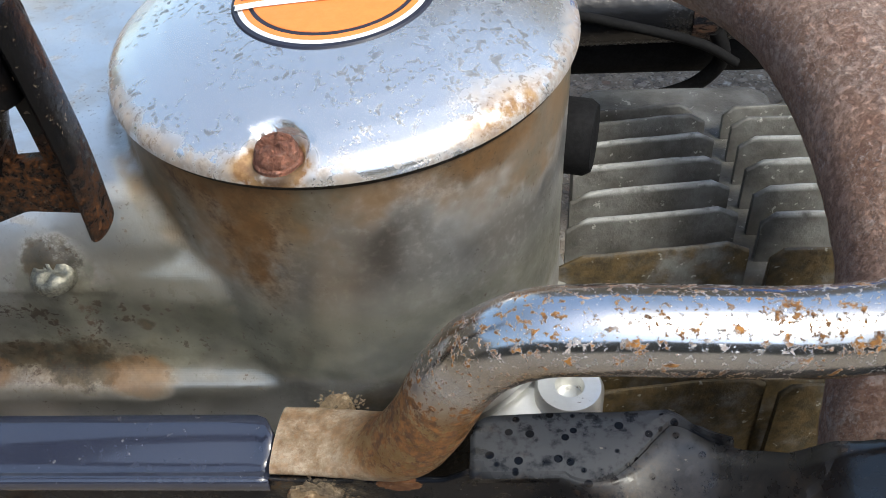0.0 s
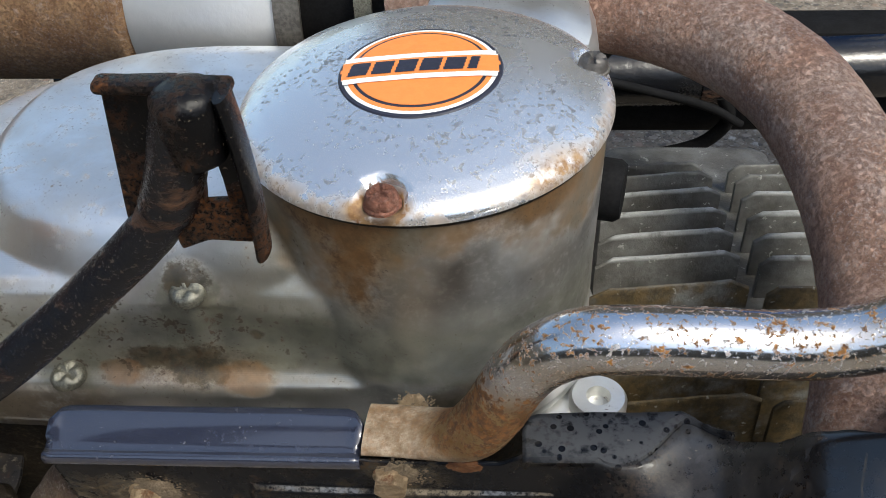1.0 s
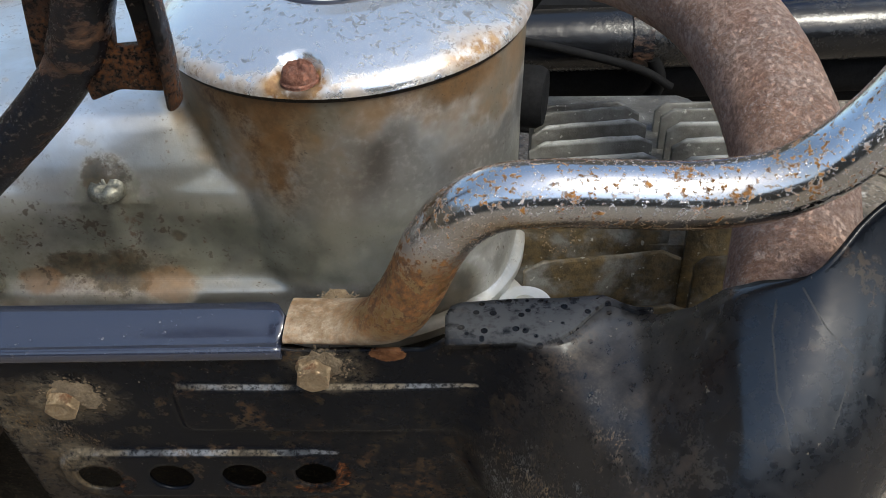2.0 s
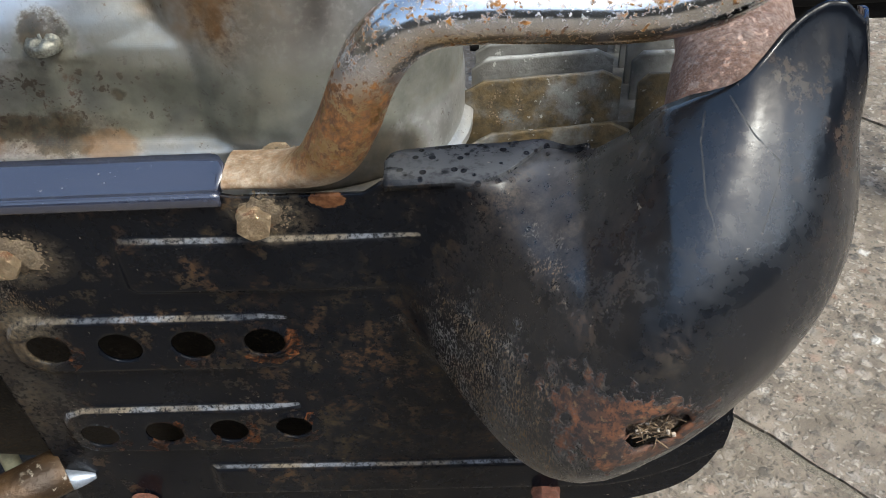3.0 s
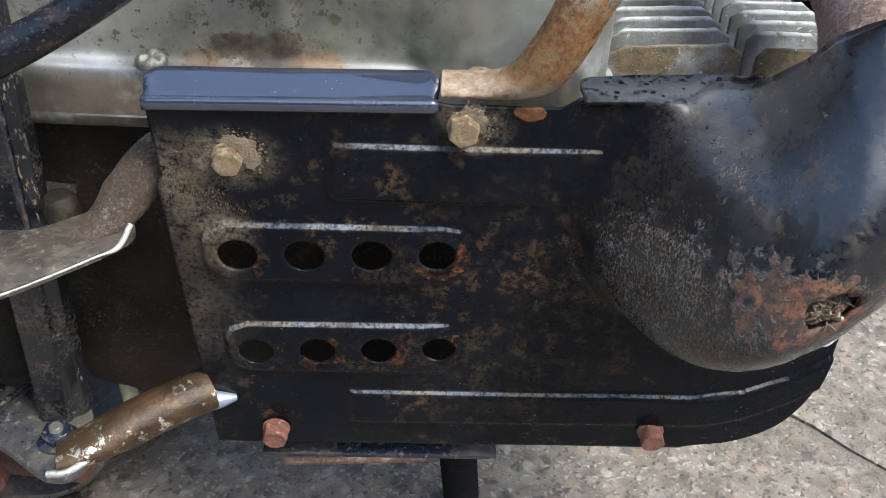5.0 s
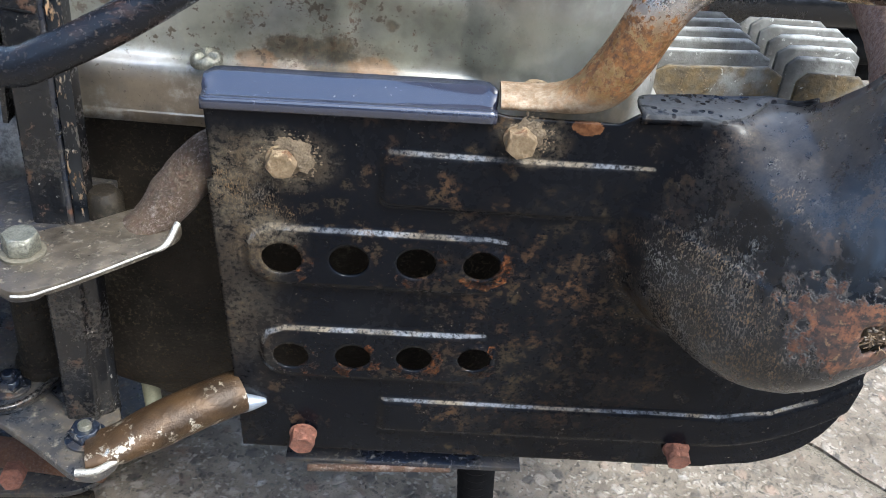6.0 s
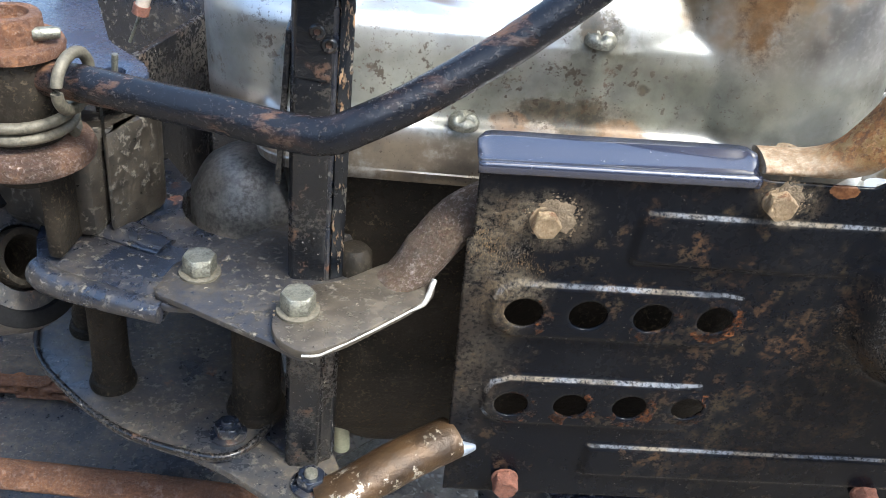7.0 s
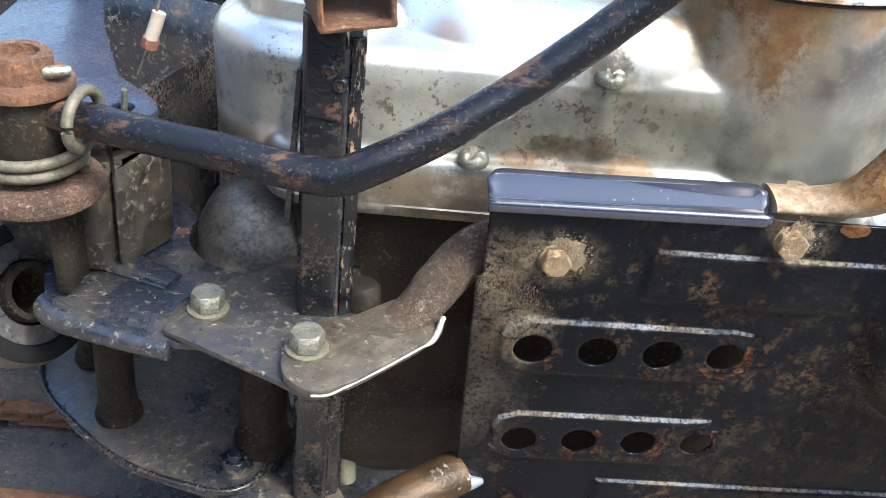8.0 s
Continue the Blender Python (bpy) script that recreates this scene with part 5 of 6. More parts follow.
            if d.length < hr + 0.0022:
                d = d.normalized() * hr
                v.co.x, v.co.z = hx + d.x, hz + d.y
                v.co.y = guard_y(v.co.z) - 0.0024
    mesh = bpy.data.meshes.new("shell")
    bmesh.ops.recalc_face_normals(bm, faces=bm.faces)
    n = sum((f.normal.y for f in bm.faces))
    if n > 0:
        bmesh.ops.reverse_faces(bm, faces=bm.faces)
    bm.to_mesh(mesh)
    bm.free()
    shell = link("shell", mesh, SHIELD, guard)
    thick = shell.modifiers.new("thickness", "SOLIDIFY")
    thick.thickness, thick.offset = 0.0013, -1
    return shell


def flange_bm(x0, x1, r_end, deep, z_of, bead=0.0022):
    """The folded upper lip: from the face's rim back over the engine, with rounded end corners."""
    bm = bmesh.new()
    n = 40
    prof = [(-0.0010, -0.0036), (-0.0014, -0.0028), (-0.0016, -0.0010), (-0.0014, 0.0004), (-0.0007, 0.0011), (0.0004, 0.0012), (0.0014, 0.0007), (0.0024, 0.0008), (0.0045, 0.0014), (0.5, 0.0034), (0.8, 0.0048), (1.0, 0.0056)]
    grid = []
    for i in range(n + 1):
        x = x0 + (x1 - x0) * i / n
        e0, e1 = x - x0, x1 - x
        d = deep
        for e in (e0 if r_end[0] else 9, e1 if r_end[1] else 9):
            if e < 0.006:
                d = min(d, deep - 0.006 + math.sqrt(max(0.006 ** 2 - (0.006 - e) ** 2, 0)))
        z = z_of(x)
        row = []
        for py, pz in prof:
            yy = py if abs(py) < 0.1 else d * py
            row.append((x, guard_y(z) + yy, z + pz + (0.0002 * noise.noise(Vector((x * 40, yy * 60, 2))) if yy > 0.004 else 0)))
        grid.append([bm.verts.new(p) for p in row])
    for a, b in zip(grid, grid[1:]):
        for k in range(len(prof) - 1):
            bm.faces.new((a[k], b[k], b[k + 1], a[k + 1]))
    return bm


def front_lip_bm():
    """The lip above the cylinder, narrowing where the rim itself begins to turn back."""
    bm = bmesh.new()
    grid = []
    n = 40
    for i in range(n + 1):
        x = 0.0265 + 0.0615 * i / n
        z = top_z(x)
        y0 = fold(x, z, guard_y(z) - bulge(x, z))
        d = max(rim_y(x) + 0.0010 - y0, 0.0008)
        e = x - 0.0265
        if e < 0.006:
            d = d - 0.006 + math.sqrt(max(0.006 ** 2 - (0.006 - e) ** 2, 0))
        row = [(x, y0 - 0.0006, z - 0.003), (x, y0 - 0.0008, z - 0.0008), (x, y0 + 0.0002, z + 0.0006)]
        for k in range(1, 7):
            row.append((x, y0 + 0.0008 + (d - 0.0008) * k / 6, z + 0.0012 + 0.0005 * noise.noise(Vector((x * 50, k, 2)))))
        grid.append([bm.verts.new(p) for p in row])
    for a, b in zip(grid, grid[1:]):
        for k in range(len(a) - 1):
            bm.faces.new((a[k], b[k], b[k + 1], a[k + 1]))
    return bm


build_guard()
lips = [part("folded_lip", flange_bm(-0.1262, -0.0238, (True, True), 0.0158, lambda x: 0.2962 + 0.002 * (x + 0.126) / 0.1), LIP, guard, "smooth scuffed folded lip"),
        part("folded_lip", front_lip_bm(), SHIELD, guard, "folded lip spotted with dried drops")]
for lip in lips:
    sol = lip.modifiers.new("thickness", "SOLIDIFY")
    sol.thickness, sol.offset = 0.0013, -1


def guard_bolt(name, x, z, mat, af, h, lift=0.0, lump=0.0, seed=1):
    base = Vector((x, guard_y(z) - lift, z))
    bolt = part(name, hex_head_bm(af, h), mat, guard, "hexagon bolt caked with tan dirt" if lump else "rust-red bolt head", align(base + GUARD_N * 0.0012, GUARD_N) @ Matrix.Rotation(seed, 4, "Z"))
    part("washer", washer_bm(af * 0.61, af * 0.3, 0.0012), mat, bolt, "", align(base, GUARD_N))
    if lump:
        part("dirt_crust", crust_bm(lump, seed), DIRT, bolt, "crust of dried dirt", align(base + Vector((0.0025, 0, 0.001)), GUARD_N))
        part("dirt_cake", lump_bm(lump * 0.62, seed * 7, 0.24, 0.6), DIRT, bolt, "cake of dried dirt", align(base + Vector((0.0026, -0.0006, 0.0014)), GUARD_N))
    return bolt


guard_bolt("hex_bolt", -0.0145, 0.2895, DIRTY_BOLT, 0.0100, 0.0048, 0.0, 0.0098, 0.35)
guard_bolt("hex_bolt", -0.0985, 0.2735, DIRTY_BOLT, 0.0098, 0.0046, 0.0, 0.0118, 2.2)
for x, z, s in ((-0.0915, 0.1195, 0.2), (0.0850, 0.1215, 0.9)):
    guard_bolt("stud_head", x, z, RUST_BOLT, 0.0105, 0.0070, 0.001, 0.0, s)


# dimple where the lower arm meets the guard
# its pale blue colour stands in for a highlight on black enamel
part("dimple", tube_bm(spline([(-0.123, 0.1600, 0.139), (-0.117, 0.1585, 0.140), (-0.108, 0.1605, 0.140)], 6), lambda u: 0.0055 * (1 - 0.75 * u * u), 20), mat_plain("dimple_highlight", (0.30, 0.34, 0.41), 0.35, 0.5, 0.5, 120), guard, "dimple with its bluish highlight painted on")
# nest of straw and grit in the rusted-through hole
nest = bmesh.new()
rng = random.Random(5)
for k in range(110):
    a = Vector((0.1020 + rng.uniform(-0.006, 0.006), 0.0805 + rng.uniform(-0.002, 0.003), 0.2585 + rng.uniform(-0.005, 0.003)))
    d = Vector((rng.uniform(-1, 1), rng.uniform(-0.5, 0.3), rng.uniform(-0.8, 0.8))).normalized() * rng.uniform(0.0015, 0.0045)
    tube_bm([a, a + d * 0.5 + Vector((0, -0.0006, 0.0006)), a + d], 0.00010 + rng.random() * 0.00016, 5, bm=nest)
grit = bmesh.new()
for k in range(26):
    made = bmesh.ops.create_icosphere(grit, subdivisions=1, radius=rng.uniform(0.0003, 0.0008))
    off = Vector((0.1025 + rng.uniform(-0.005, 0.006), 0.0790 + rng.uniform(-0.001, 0.003), 0.2590 + rng.uniform(-0.005, 0.003)))
    for v in made["verts"]:
        v.co = v.co * (1 + 0.4 * noise.noise(v.co * 900 + off * 300)) + off
part("pale_grit", grit, CLOTH, guard, "crumbs of pale grit in the hole")
part("nest", nest, STRAW, guard, "tangle of dry straw and grit in the hole")
pit = bmesh.new()
bmesh.ops.create_icosphere(pit, subdivisions=3, radius=1)
for v in pit.verts:
    k = 1 + 0.2 * noise.noise(v.co * 3)
    v.co = Vector((0.101 + v.co.x * 0.014 * k, 0.0880 + v.co.y * 0.008 * k, 0.259 + v.co.z * 0.011 * k))
part("packed_dirt", pit, mat_plain("nest_dirt", (0.16, 0.115, 0.08), 0.95, 0.0, 0.8, 500, 0.002), guard)


# ---- brake pedal ----
pedal = thing("brake_pedal", (-0.285, 0.155, 0.28), "bent black steel brake pedal with worn enamel and a rusty pivot", "brake pedal")
LEVER = [(-0.281, 0.158, 0.3085), (-0.262, 0.1500, 0.310), (-0.240, 0.1415, 0.3105), (-0.215, 0.1335, 0.3105), (-0.193, 0.1270, 0.3095), (-0.179, 0.1235, 0.3105), (-0.168, 0.1235, 0.3155), (-0.150, 0.1275, 0.3245), (-0.125, 0.1335, 0.3395), (-0.100, 0.1385, 0.3575), (-0.082, 0.1410, 0.3720), (-0.069, 0.1415, 0.3840), (-0.0605, 0.1410, 0.3945), (-0.0550, 0.1395, 0.4060), (-0.0510, 0.1385, 0.4180), (-0.0480, 0.1380, 0.4275)]
LEVER = [(x - 0.0022 * ease(0.33, 0.39, z), y, z + 0.0022 * ease(0.33, 0.39, z)) for x, y, z in LEVER]
part("lever", tube_bm(spline(LEVER, 9), lambda u: 0.0065 + (0.0008 if u > 0.8 else 0), 28, rough=0.00012), LEVER_MAT, pedal)


def upright(bm, y):
    """Turns a plate drawn in (x, z) upright, with its thickness along y."""
    for v in bm.verts:
        v.co = Vector((v.co.x, y + v.co.z, v.co.y))
    return bm


wing = rounded([(-0.0685, 0.4275), (-0.0665, 0.4306), (-0.0500, 0.4310), (-0.0530, 0.4080), (-0.0620, 0.3880), (-0.0720, 0.3870), (-0.0715, 0.3945)], 0.0012)
pad = part("pad_plate", upright(prism_bm(wing, 0, 0.0026, 0.0007), 0.1425), PEDAL, pedal, "rust-edged pedal plate")
web = rounded([(-0.0450, 0.4320), (-0.0400, 0.4320), (-0.0375, 0.4280), (-0.0366, 0.3990), (-0.0366, 0.3870), (-0.0395, 0.3862), (-0.0502, 0.3868), (-0.0580, 0.3835), (-0.0600, 0.3950), (-0.0520, 0.4100)], 0.0012)
part("web", upright(prism_bm(web, 0, 0.0040, 0.0008, [[(-0.0446, 0.4145), (-0.0436, 0.4060), (-0.0433, 0.3985), (-0.0492, 0.3980), (-0.0480, 0.4060)]]), 0.1385), PEDAL, pad)
part("top_rim", box_bm((0.0315, 0.0060, 0.0032), (-0.0527, 0.1405, 0.4302), 0.0014, Matrix.Rotation(0.02, 3, "Y")), PEDAL, pad)
part("side_rim", tube_bm(spline([(-0.0385, 0.1365, 0.4310), (-0.0374, 0.1370, 0.4200), (-0.0366, 0.1380, 0.4000), (-0.0372, 0.1390, 0.3835)], 6), 0.0024, 14, flat=lambda u: (2.0, 0.75), up=(1, 0, 0)), PEDAL, pad)
part("weld_cap", lathe_bm([(0.0068, -0.016), (0.0078, -0.008), (0.0084, -0.003), (0.0080, 0.0000), (0.0066, 0.0018), (0.0035, 0.0028), (0, 0.0030)], 32, (-0.0470, 0.1372, 0.4296)), PEDAL, pad, "rusty weld cap")
pad.location = (-0.0022, 0, 0.0022)
# pivot: boss tube, rusty collar, flange and split pin, coil spring below
AX = Vector((-0.2905, 0.1615, 0))
part("pivot_tube", lathe_bm([(0.0135, 0.268), (0.0145, 0.285), (0.0145, 0.315), (0.0135, 0.3175), (0.010, 0.3175)], 36, AX), CRANKCASE, pedal)
part("collar", lathe_bm([(0.0175, 0.3165), (0.0178, 0.3185), (0.0172, 0.3202), (0.0112, 0.3206), (0.0108, 0.3285), (0.0100, 0.3296), (0.0068, 0.3296), (0.0062, 0.324), (0, 0.324)], 36, AX), RUSTED_BOX, pedal, "orange-rusted collar on the pivot")
part("split_pin", tube_bm(spline([AX + Vector((0.009, -0.004, 0.3238)), AX + Vector((0.0125, -0.003, 0.3240)), AX + Vector((0.0160, -0.0015, 0.3240)), AX + Vector((0.0172, -0.0010, 0.3238))], 6), lambda u: 0.0024 - 0.0006 * u * u, 14), ZINC, pedal)
part("casting", box_bm((0.046, 0.034, 0.042), (-0.289, 0.190, 0.2550), 0.005, Matrix.Rotation(radians(-14), 3, "Z")), MUDDY, pedal, "grimy casting that carries the pivot")
part("casting_rib", box_bm((0.006, 0.030, 0.040), (-0.281, 0.168, 0.2545), 0.0018, Matrix.Rotation(radians(-8), 3, "Z")), CRANKCASE, pedal)
part("casting_slope", prism_bm(rounded([(-0.266, 0.172), (-0.250, 0.200), (-0.262, 0.232), (-0.280, 0.215)], 0.004, 3), 0.2334, 0.280, 0.004), MUDDY, pedal, "mud-caked flank of the casting")
part("lower_collar", lathe_bm([(0.0165, 0.2735), (0.0210, 0.2740), (0.0238, 0.2758), (0.0246, 0.2785), (0.0236, 0.2815), (0.0205, 0.2834), (0.0150, 0.2842), (0.0135, 0.2846)], 40, AX), RUST_GRIMY, pedal, "rusty lower collar")
coil = [AX + Vector((0.0178 * math.cos(a), 0.0178 * math.sin(a), 0.2858 + 0.0046 * a / (2 * math.pi))) for a in [k * 0.25 for k in range(52)]]
part("return_spring", tube_bm(coil, 0.0021, 10), SPRING, pedal, "dirty coil return spring")
ring = [Vector((-0.2680 + 0.0022 * math.cos(a), 0.1525 + 0.0086 * math.cos(a) * 0.3, 0.3100)) + Vector((0.0, 0.0088 * math.cos(a), 0.0098 * math.sin(a))) for a in [k * 2 * math.pi / 30 for k in range(27)]]
part("spring_hook", tube_bm(ring, 0.0021, 10), SPRING, pedal)

# ---- frame: post, plates, arms ----
post = thing("frame_post", (-0.181, 0.155, 0.235), "upright black channel-steel post, chipped, with a rusty box end", "frame post")
POST_DX = -0.0035
chan = rounded([(x + POST_DX, y) for x, y in [(-0.1905, 0.1515), (-0.1885, 0.1478), (-0.1760, 0.1478), (-0.1748, 0.1510), (-0.1705, 0.1535), (-0.1690, 0.1600), (-0.1730, 0.1660), (-0.1890, 0.1660)]], 0.0012, 3)
part("channel", prism_bm(chan, 0.130, 0.3560, 0.0006), BLACK, post)
part("chipped_flank", box_bm((0.0054, 0.0022, 0.112), (-0.1717 + POST_DX, 0.1506, 0.2925), 0.0005, Matrix.Rotation(radians(28), 3, "Z")), CHIPPED, post, "flank with paint flaked to pale specks")
part("edge_bead", tube_bm([Vector((-0.1752 + POST_DX, 0.1490, 0.236)), Vector((-0.1752 + POST_DX, 0.1490, 0.345))], 0.0011, 8), BLACK_DUSTY, post)
part("side_strip", box_bm((0.0022, 0.016, 0.060), (-0.1928 + POST_DX, 0.160, 0.305), 0.0006, Matrix.Rotation(0.06, 3, "Y")), BLACK, post)


def hollow_box():
    """A short length of square tube, its mouth open."""
    bm = bmesh.new()
    w, h, d, t = 0.0125, 0.0125, 0.03, 0.0020
    R = Matrix.Rotation(radians(14), 3, "Z") @ Matrix.Rotation(radians(-6), 3, "Y")
    def loop(k, y, dy=0):
        return [bm.verts.new(Vector((-0.1810, 0.152, 0.3690)) + R @ Vector((sx * (w - k), y, sz * (h - k)))) for sx, sz in ((-1, -1), (1, -1), (1, 1), (-1, 1))]
    a, b, c, e = loop(0, -0.020), loop(0, d), loop(t, -0.020), loop(t, d)
    for p, q in ((a, b), (e, c), (c, a), (b, e)):
        for k in range(4):
            j = (k + 1) % 4
            bm.faces.new((p[k], p[j], q[j], q[k]))
    bmesh.ops.bevel(bm, geom=list(bm.edges), offset=0.0007, segments=1, affect="EDGES")
    return bm


for hx_, hz_ in ((-0.1813, 0.3367), (-0.1772, 0.3323)):
    part("rivet_hole", lathe_bm([(0.0011, 0.0002), (0.0014, 0.0009), (0.0022, 0.0010), (0.0028, 0.0004), (0.0029, 0.0)], 20), BLACK, post, "", align((hx_ + POST_DX, 0.1477, hz_), (0, -1, 0)))
    part("rivet_core", lathe_bm([(0.0012, 0.0), (0.0011, 0.0004), (0, 0.0004)], 14), RUST_GRIMY, post, "rusty core of the rivet", align((hx_ + POST_DX, 0.1477, hz_), (0, -1, 0)))
part("dent_mark", box_bm((0.0095, 0.0006, 0.0008), (-0.1825 + POST_DX, 0.1476, 0.3198), 0.0002, Matrix.Rotation(0.1, 3, "Y")), RUBBER, post, "dark scored mark")
part("box_end", hollow_box(), RUSTED_BOX, post, "rusty open end of square tube")
part("foot_lug", lathe_bm([(0.0075, 0.2365), (0.0072, 0.244), (0.005, 0.2465), (0, 0.247)], 20, (-0.1685, 0.158, 0)), CRANKCASE, post)

arc = [(-0.2145 + 0.031 * math.cos(a), 0.210 + 0.031 * math.sin(a)) for a in [radians(-60 - 10 * k) for k in range(15)]]
upper_out = [(-0.2960, 0.170), (-0.2900, 0.152), (-0.2833, 0.1455), (-0.262, 0.1375), (-0.2357, 0.1300), (-0.215, 0.130), (-0.199, 0.175)] + arc + [(-0.262, 0.250), (-0.310, 0.265)]
upper = thing("frame_plate_upper", (-0.22, 0.17, 0.23), "dusty blue-black steel frame plate with a rolled front edge", "frame plate", "engine mounting plates")
part("plate", prism_bm(upper_out, 0.2295, 0.2332, 0.0012), BLACK_DUSTY, upper)
gusset = [(-0.2420, 0.1335), (-0.2300, 0.1275), (-0.215, 0.1190), (-0.196, 0.1085), (-0.1845, 0.1010), (-0.1765, 0.1035), (-0.1700, 0.1250), (-0.1655, 0.1500), (-0.1680, 0.1750), (-0.176, 0.200), (-0.195, 0.2020), (-0.2065, 0.1835), (-0.2230, 0.1690), (-0.2380, 0.1540)]
part("gusset_plate", prism_bm(rounded(gusset, 0.003, 3), 0.2334, 0.2362, 0.0008), GREY_DUSTY, upper, "brown dusty gusset plate")
edge = [(-0.2900, 0.1530, 0.2285), (-0.2833, 0.1470, 0.2285), (-0.262, 0.1390, 0.2285), (-0.2380, 0.1315, 0.2290)]
part("rolled_edge", tube_bm(spline(edge, 6), 0.0068, 18, flat=lambda u: (0.8, 1.0 - 0.35 * u)), BLACK_DUSTY, upper)
rib_line = [(-0.295, 0.192, 0.2340), (-0.265, 0.178, 0.2340), (-0.244, 0.168, 0.2335)]
part("pressed_rib", tube_bm(spline(rib_line, 8), lambda u: 0.0075 * (1 - 0.4 * u), 16, flat=lambda u: (1.3, 0.45)), BLACK_DUSTY, upper)
for x, y, s in ((-0.227, 0.148, 0.3), (-0.187, 0.122, 0.15)):
    z = 0.2362 if x < -0.2 else 0.2402
    b = part("hex_bolt", hex_head_bm(0.0112, 0.0068), ZINC, upper, "dull zinc hexagon bolt", Matrix.Translation((x, y, z + 0.0016)) @ Matrix.Rotation(s, 4, "Z"))
    part("washer", washer_bm(0.0080, 0.004, 0.0013), SPRING, b, "", Matrix.Translation((x, y, z)))
    part("dirt_ring", crust_bm(0.0095, s, 30), DIRT, b, "", Matrix.Translation((x - 0.001, y + 0.002, z)))

lower = thing("frame_plate_lower", (-0.22, 0.17, 0.13), "matt black lower frame plate, dusty, with a rounded dish", "frame plate", "engine mounting plates")
lower_out = [(-0.2782, 0.1705), (-0.2384, 0.1530), (-0.2217, 0.1450), (-0.2000, 0.1300), (-0.1816, 0.1160), (-0.1712, 0.1155), (-0.1650, 0.1240), (-0.1660, 0.1380), (-0.1720, 0.1560), (-0.1850, 0.1750), (-0.1990, 0.2100), (-0.2300, 0.2400), (-0.30, 0.25)]
part("plate", prism_bm(rounded(lower_out, 0.004, 3), 0.1305, 0.1350, 0.0010), GREY_BLUE, lower)
dish_out = rounded([(-0.3310, 0.262), (-0.3230, 0.2131), (-0.2975, 0.1815), (-0.2666, 0.1580), (-0.2320, 0.1462), (-0.2150, 0.1475), (-0.2040, 0.1633), (-0.1960, 0.1867), (-0.2050, 0.2300), (-0.26, 0.29)], 0.012, 4)
part("dish", prism_bm(dish_out, 0.1352, 0.1392, 0.0014), GREY_BLUE, lower)
rim_pts = [(-0.3310, 0.262, 0.1400), (-0.3215, 0.2131, 0.1400), (-0.2965, 0.1822, 0.1400), (-0.2666, 0.1588, 0.1400), (-0.2320, 0.1470, 0.1400), (-0.2155, 0.1485, 0.1400), (-0.2050, 0.1633, 0.1400), (-0.1972, 0.1867, 0.1400)]
part("dish_rim", tube_bm(spline(rim_pts, 6), 0.0016, 10), BLACK, lower)
part("doubler", prism_bm(rounded([(-0.205, 0.163), (-0.186, 0.150), (-0.178, 0.166), (-0.196, 0.184)], 0.003), 0.1350, 0.1368, 0.0006), BLACK_DUSTY, lower)
for x, y, r, mat in ((-0.2205, 0.1615, 0.0105, BLACK_DUSTY), (-0.1812, 0.1370, 0.0110, BLACK_DUSTY)):
    z = 0.1392 if x < -0.2 else 0.1352
    b = part("nut", hex_head_bm(r, 0.0055), mat, lower, "dusty nut", Matrix.Translation((x, y, z + 0.001)) @ Matrix.Rotation(x * 90, 4, "Z"))
    part("washer", washer_bm(r * 0.8, 0.003, 0.0014), mat, b, "", Matrix.Translation((x, y, z)))
    part("stud_end", lathe_bm([(0.0030, 0.004), (0.0030, 0.0078), (0.0024, 0.0086), (0, 0.0086)], 16), ZINC if x > -0.2 else BLACK_DUSTY, b, "", Matrix.Translation((x, y, z)))
for x, y, r in ((-0.279, 0.1920, 0.0085), (-0.2100, 0.1790, 0.0110), (-0.300, 0.232, 0.0085)):
    sp = thing("spacer_tube", (x, y, 0.139), "dark steel spacer tube between the frame plates", "spacer", "spacers between the frame plates")
    part("sleeve", lathe_bm([(r * 0.6, 0.137), (r, 0.137), (r * 1.05, 0.150), (r, 0.153), (r, 0.2285), (r * 0.6, 0.2285)], 28, (x, y, 0)), CRANKCASE, sp)
    part("collar", lathe_bm([(r * 1.02, 0.1395), (r * 1.25, 0.1395), (r * 1.28, 0.1415), (r * 1.2, 0.1440), (r * 1.02, 0.1445)], 28, (x, y, 0)), CRANKCASE, sp)

# upper footrest arm: flat strip at the bolt, a rising tube at the guard
arm = thing("footrest_bracket", (-0.16, 0.13, 0.237), "dusty steel footrest arm with a bare bright edge, bolted on", "footrest arm", "footrest arms")
strip = rounded([(-0.1960, 0.1130), (-0.1930, 0.1050), (-0.1830, 0.0975), (-0.1700, 0.1050), (-0.1450, 0.1290), (-0.1350, 0.1420), (-0.1440, 0.1640), (-0.1560, 0.1580), (-0.1720, 0.1440), (-0.1850, 0.1390), (-0.1950, 0.1260)], 0.006, 4)
part("strip", prism_bm(strip, 0.2363, 0.2402, 0.0009), ARM_DUSTY, arm)
part("bright_edge", tube_bm(spline([(-0.1835, 0.0984, 0.2386), (-0.1780, 0.0992, 0.2386), (-0.1730, 0.1030, 0.2386), (-0.1600, 0.1145, 0.2386), (-0.1470, 0.1270, 0.2388), (-0.1405, 0.1345, 0.2385), (-0.1370, 0.1420, 0.2440)], 7), lambda u: 0.0005 + 0.0007 * ease(0.7, 0.85, u), 12), STEEL_EDGE, arm, "bare bright edge")
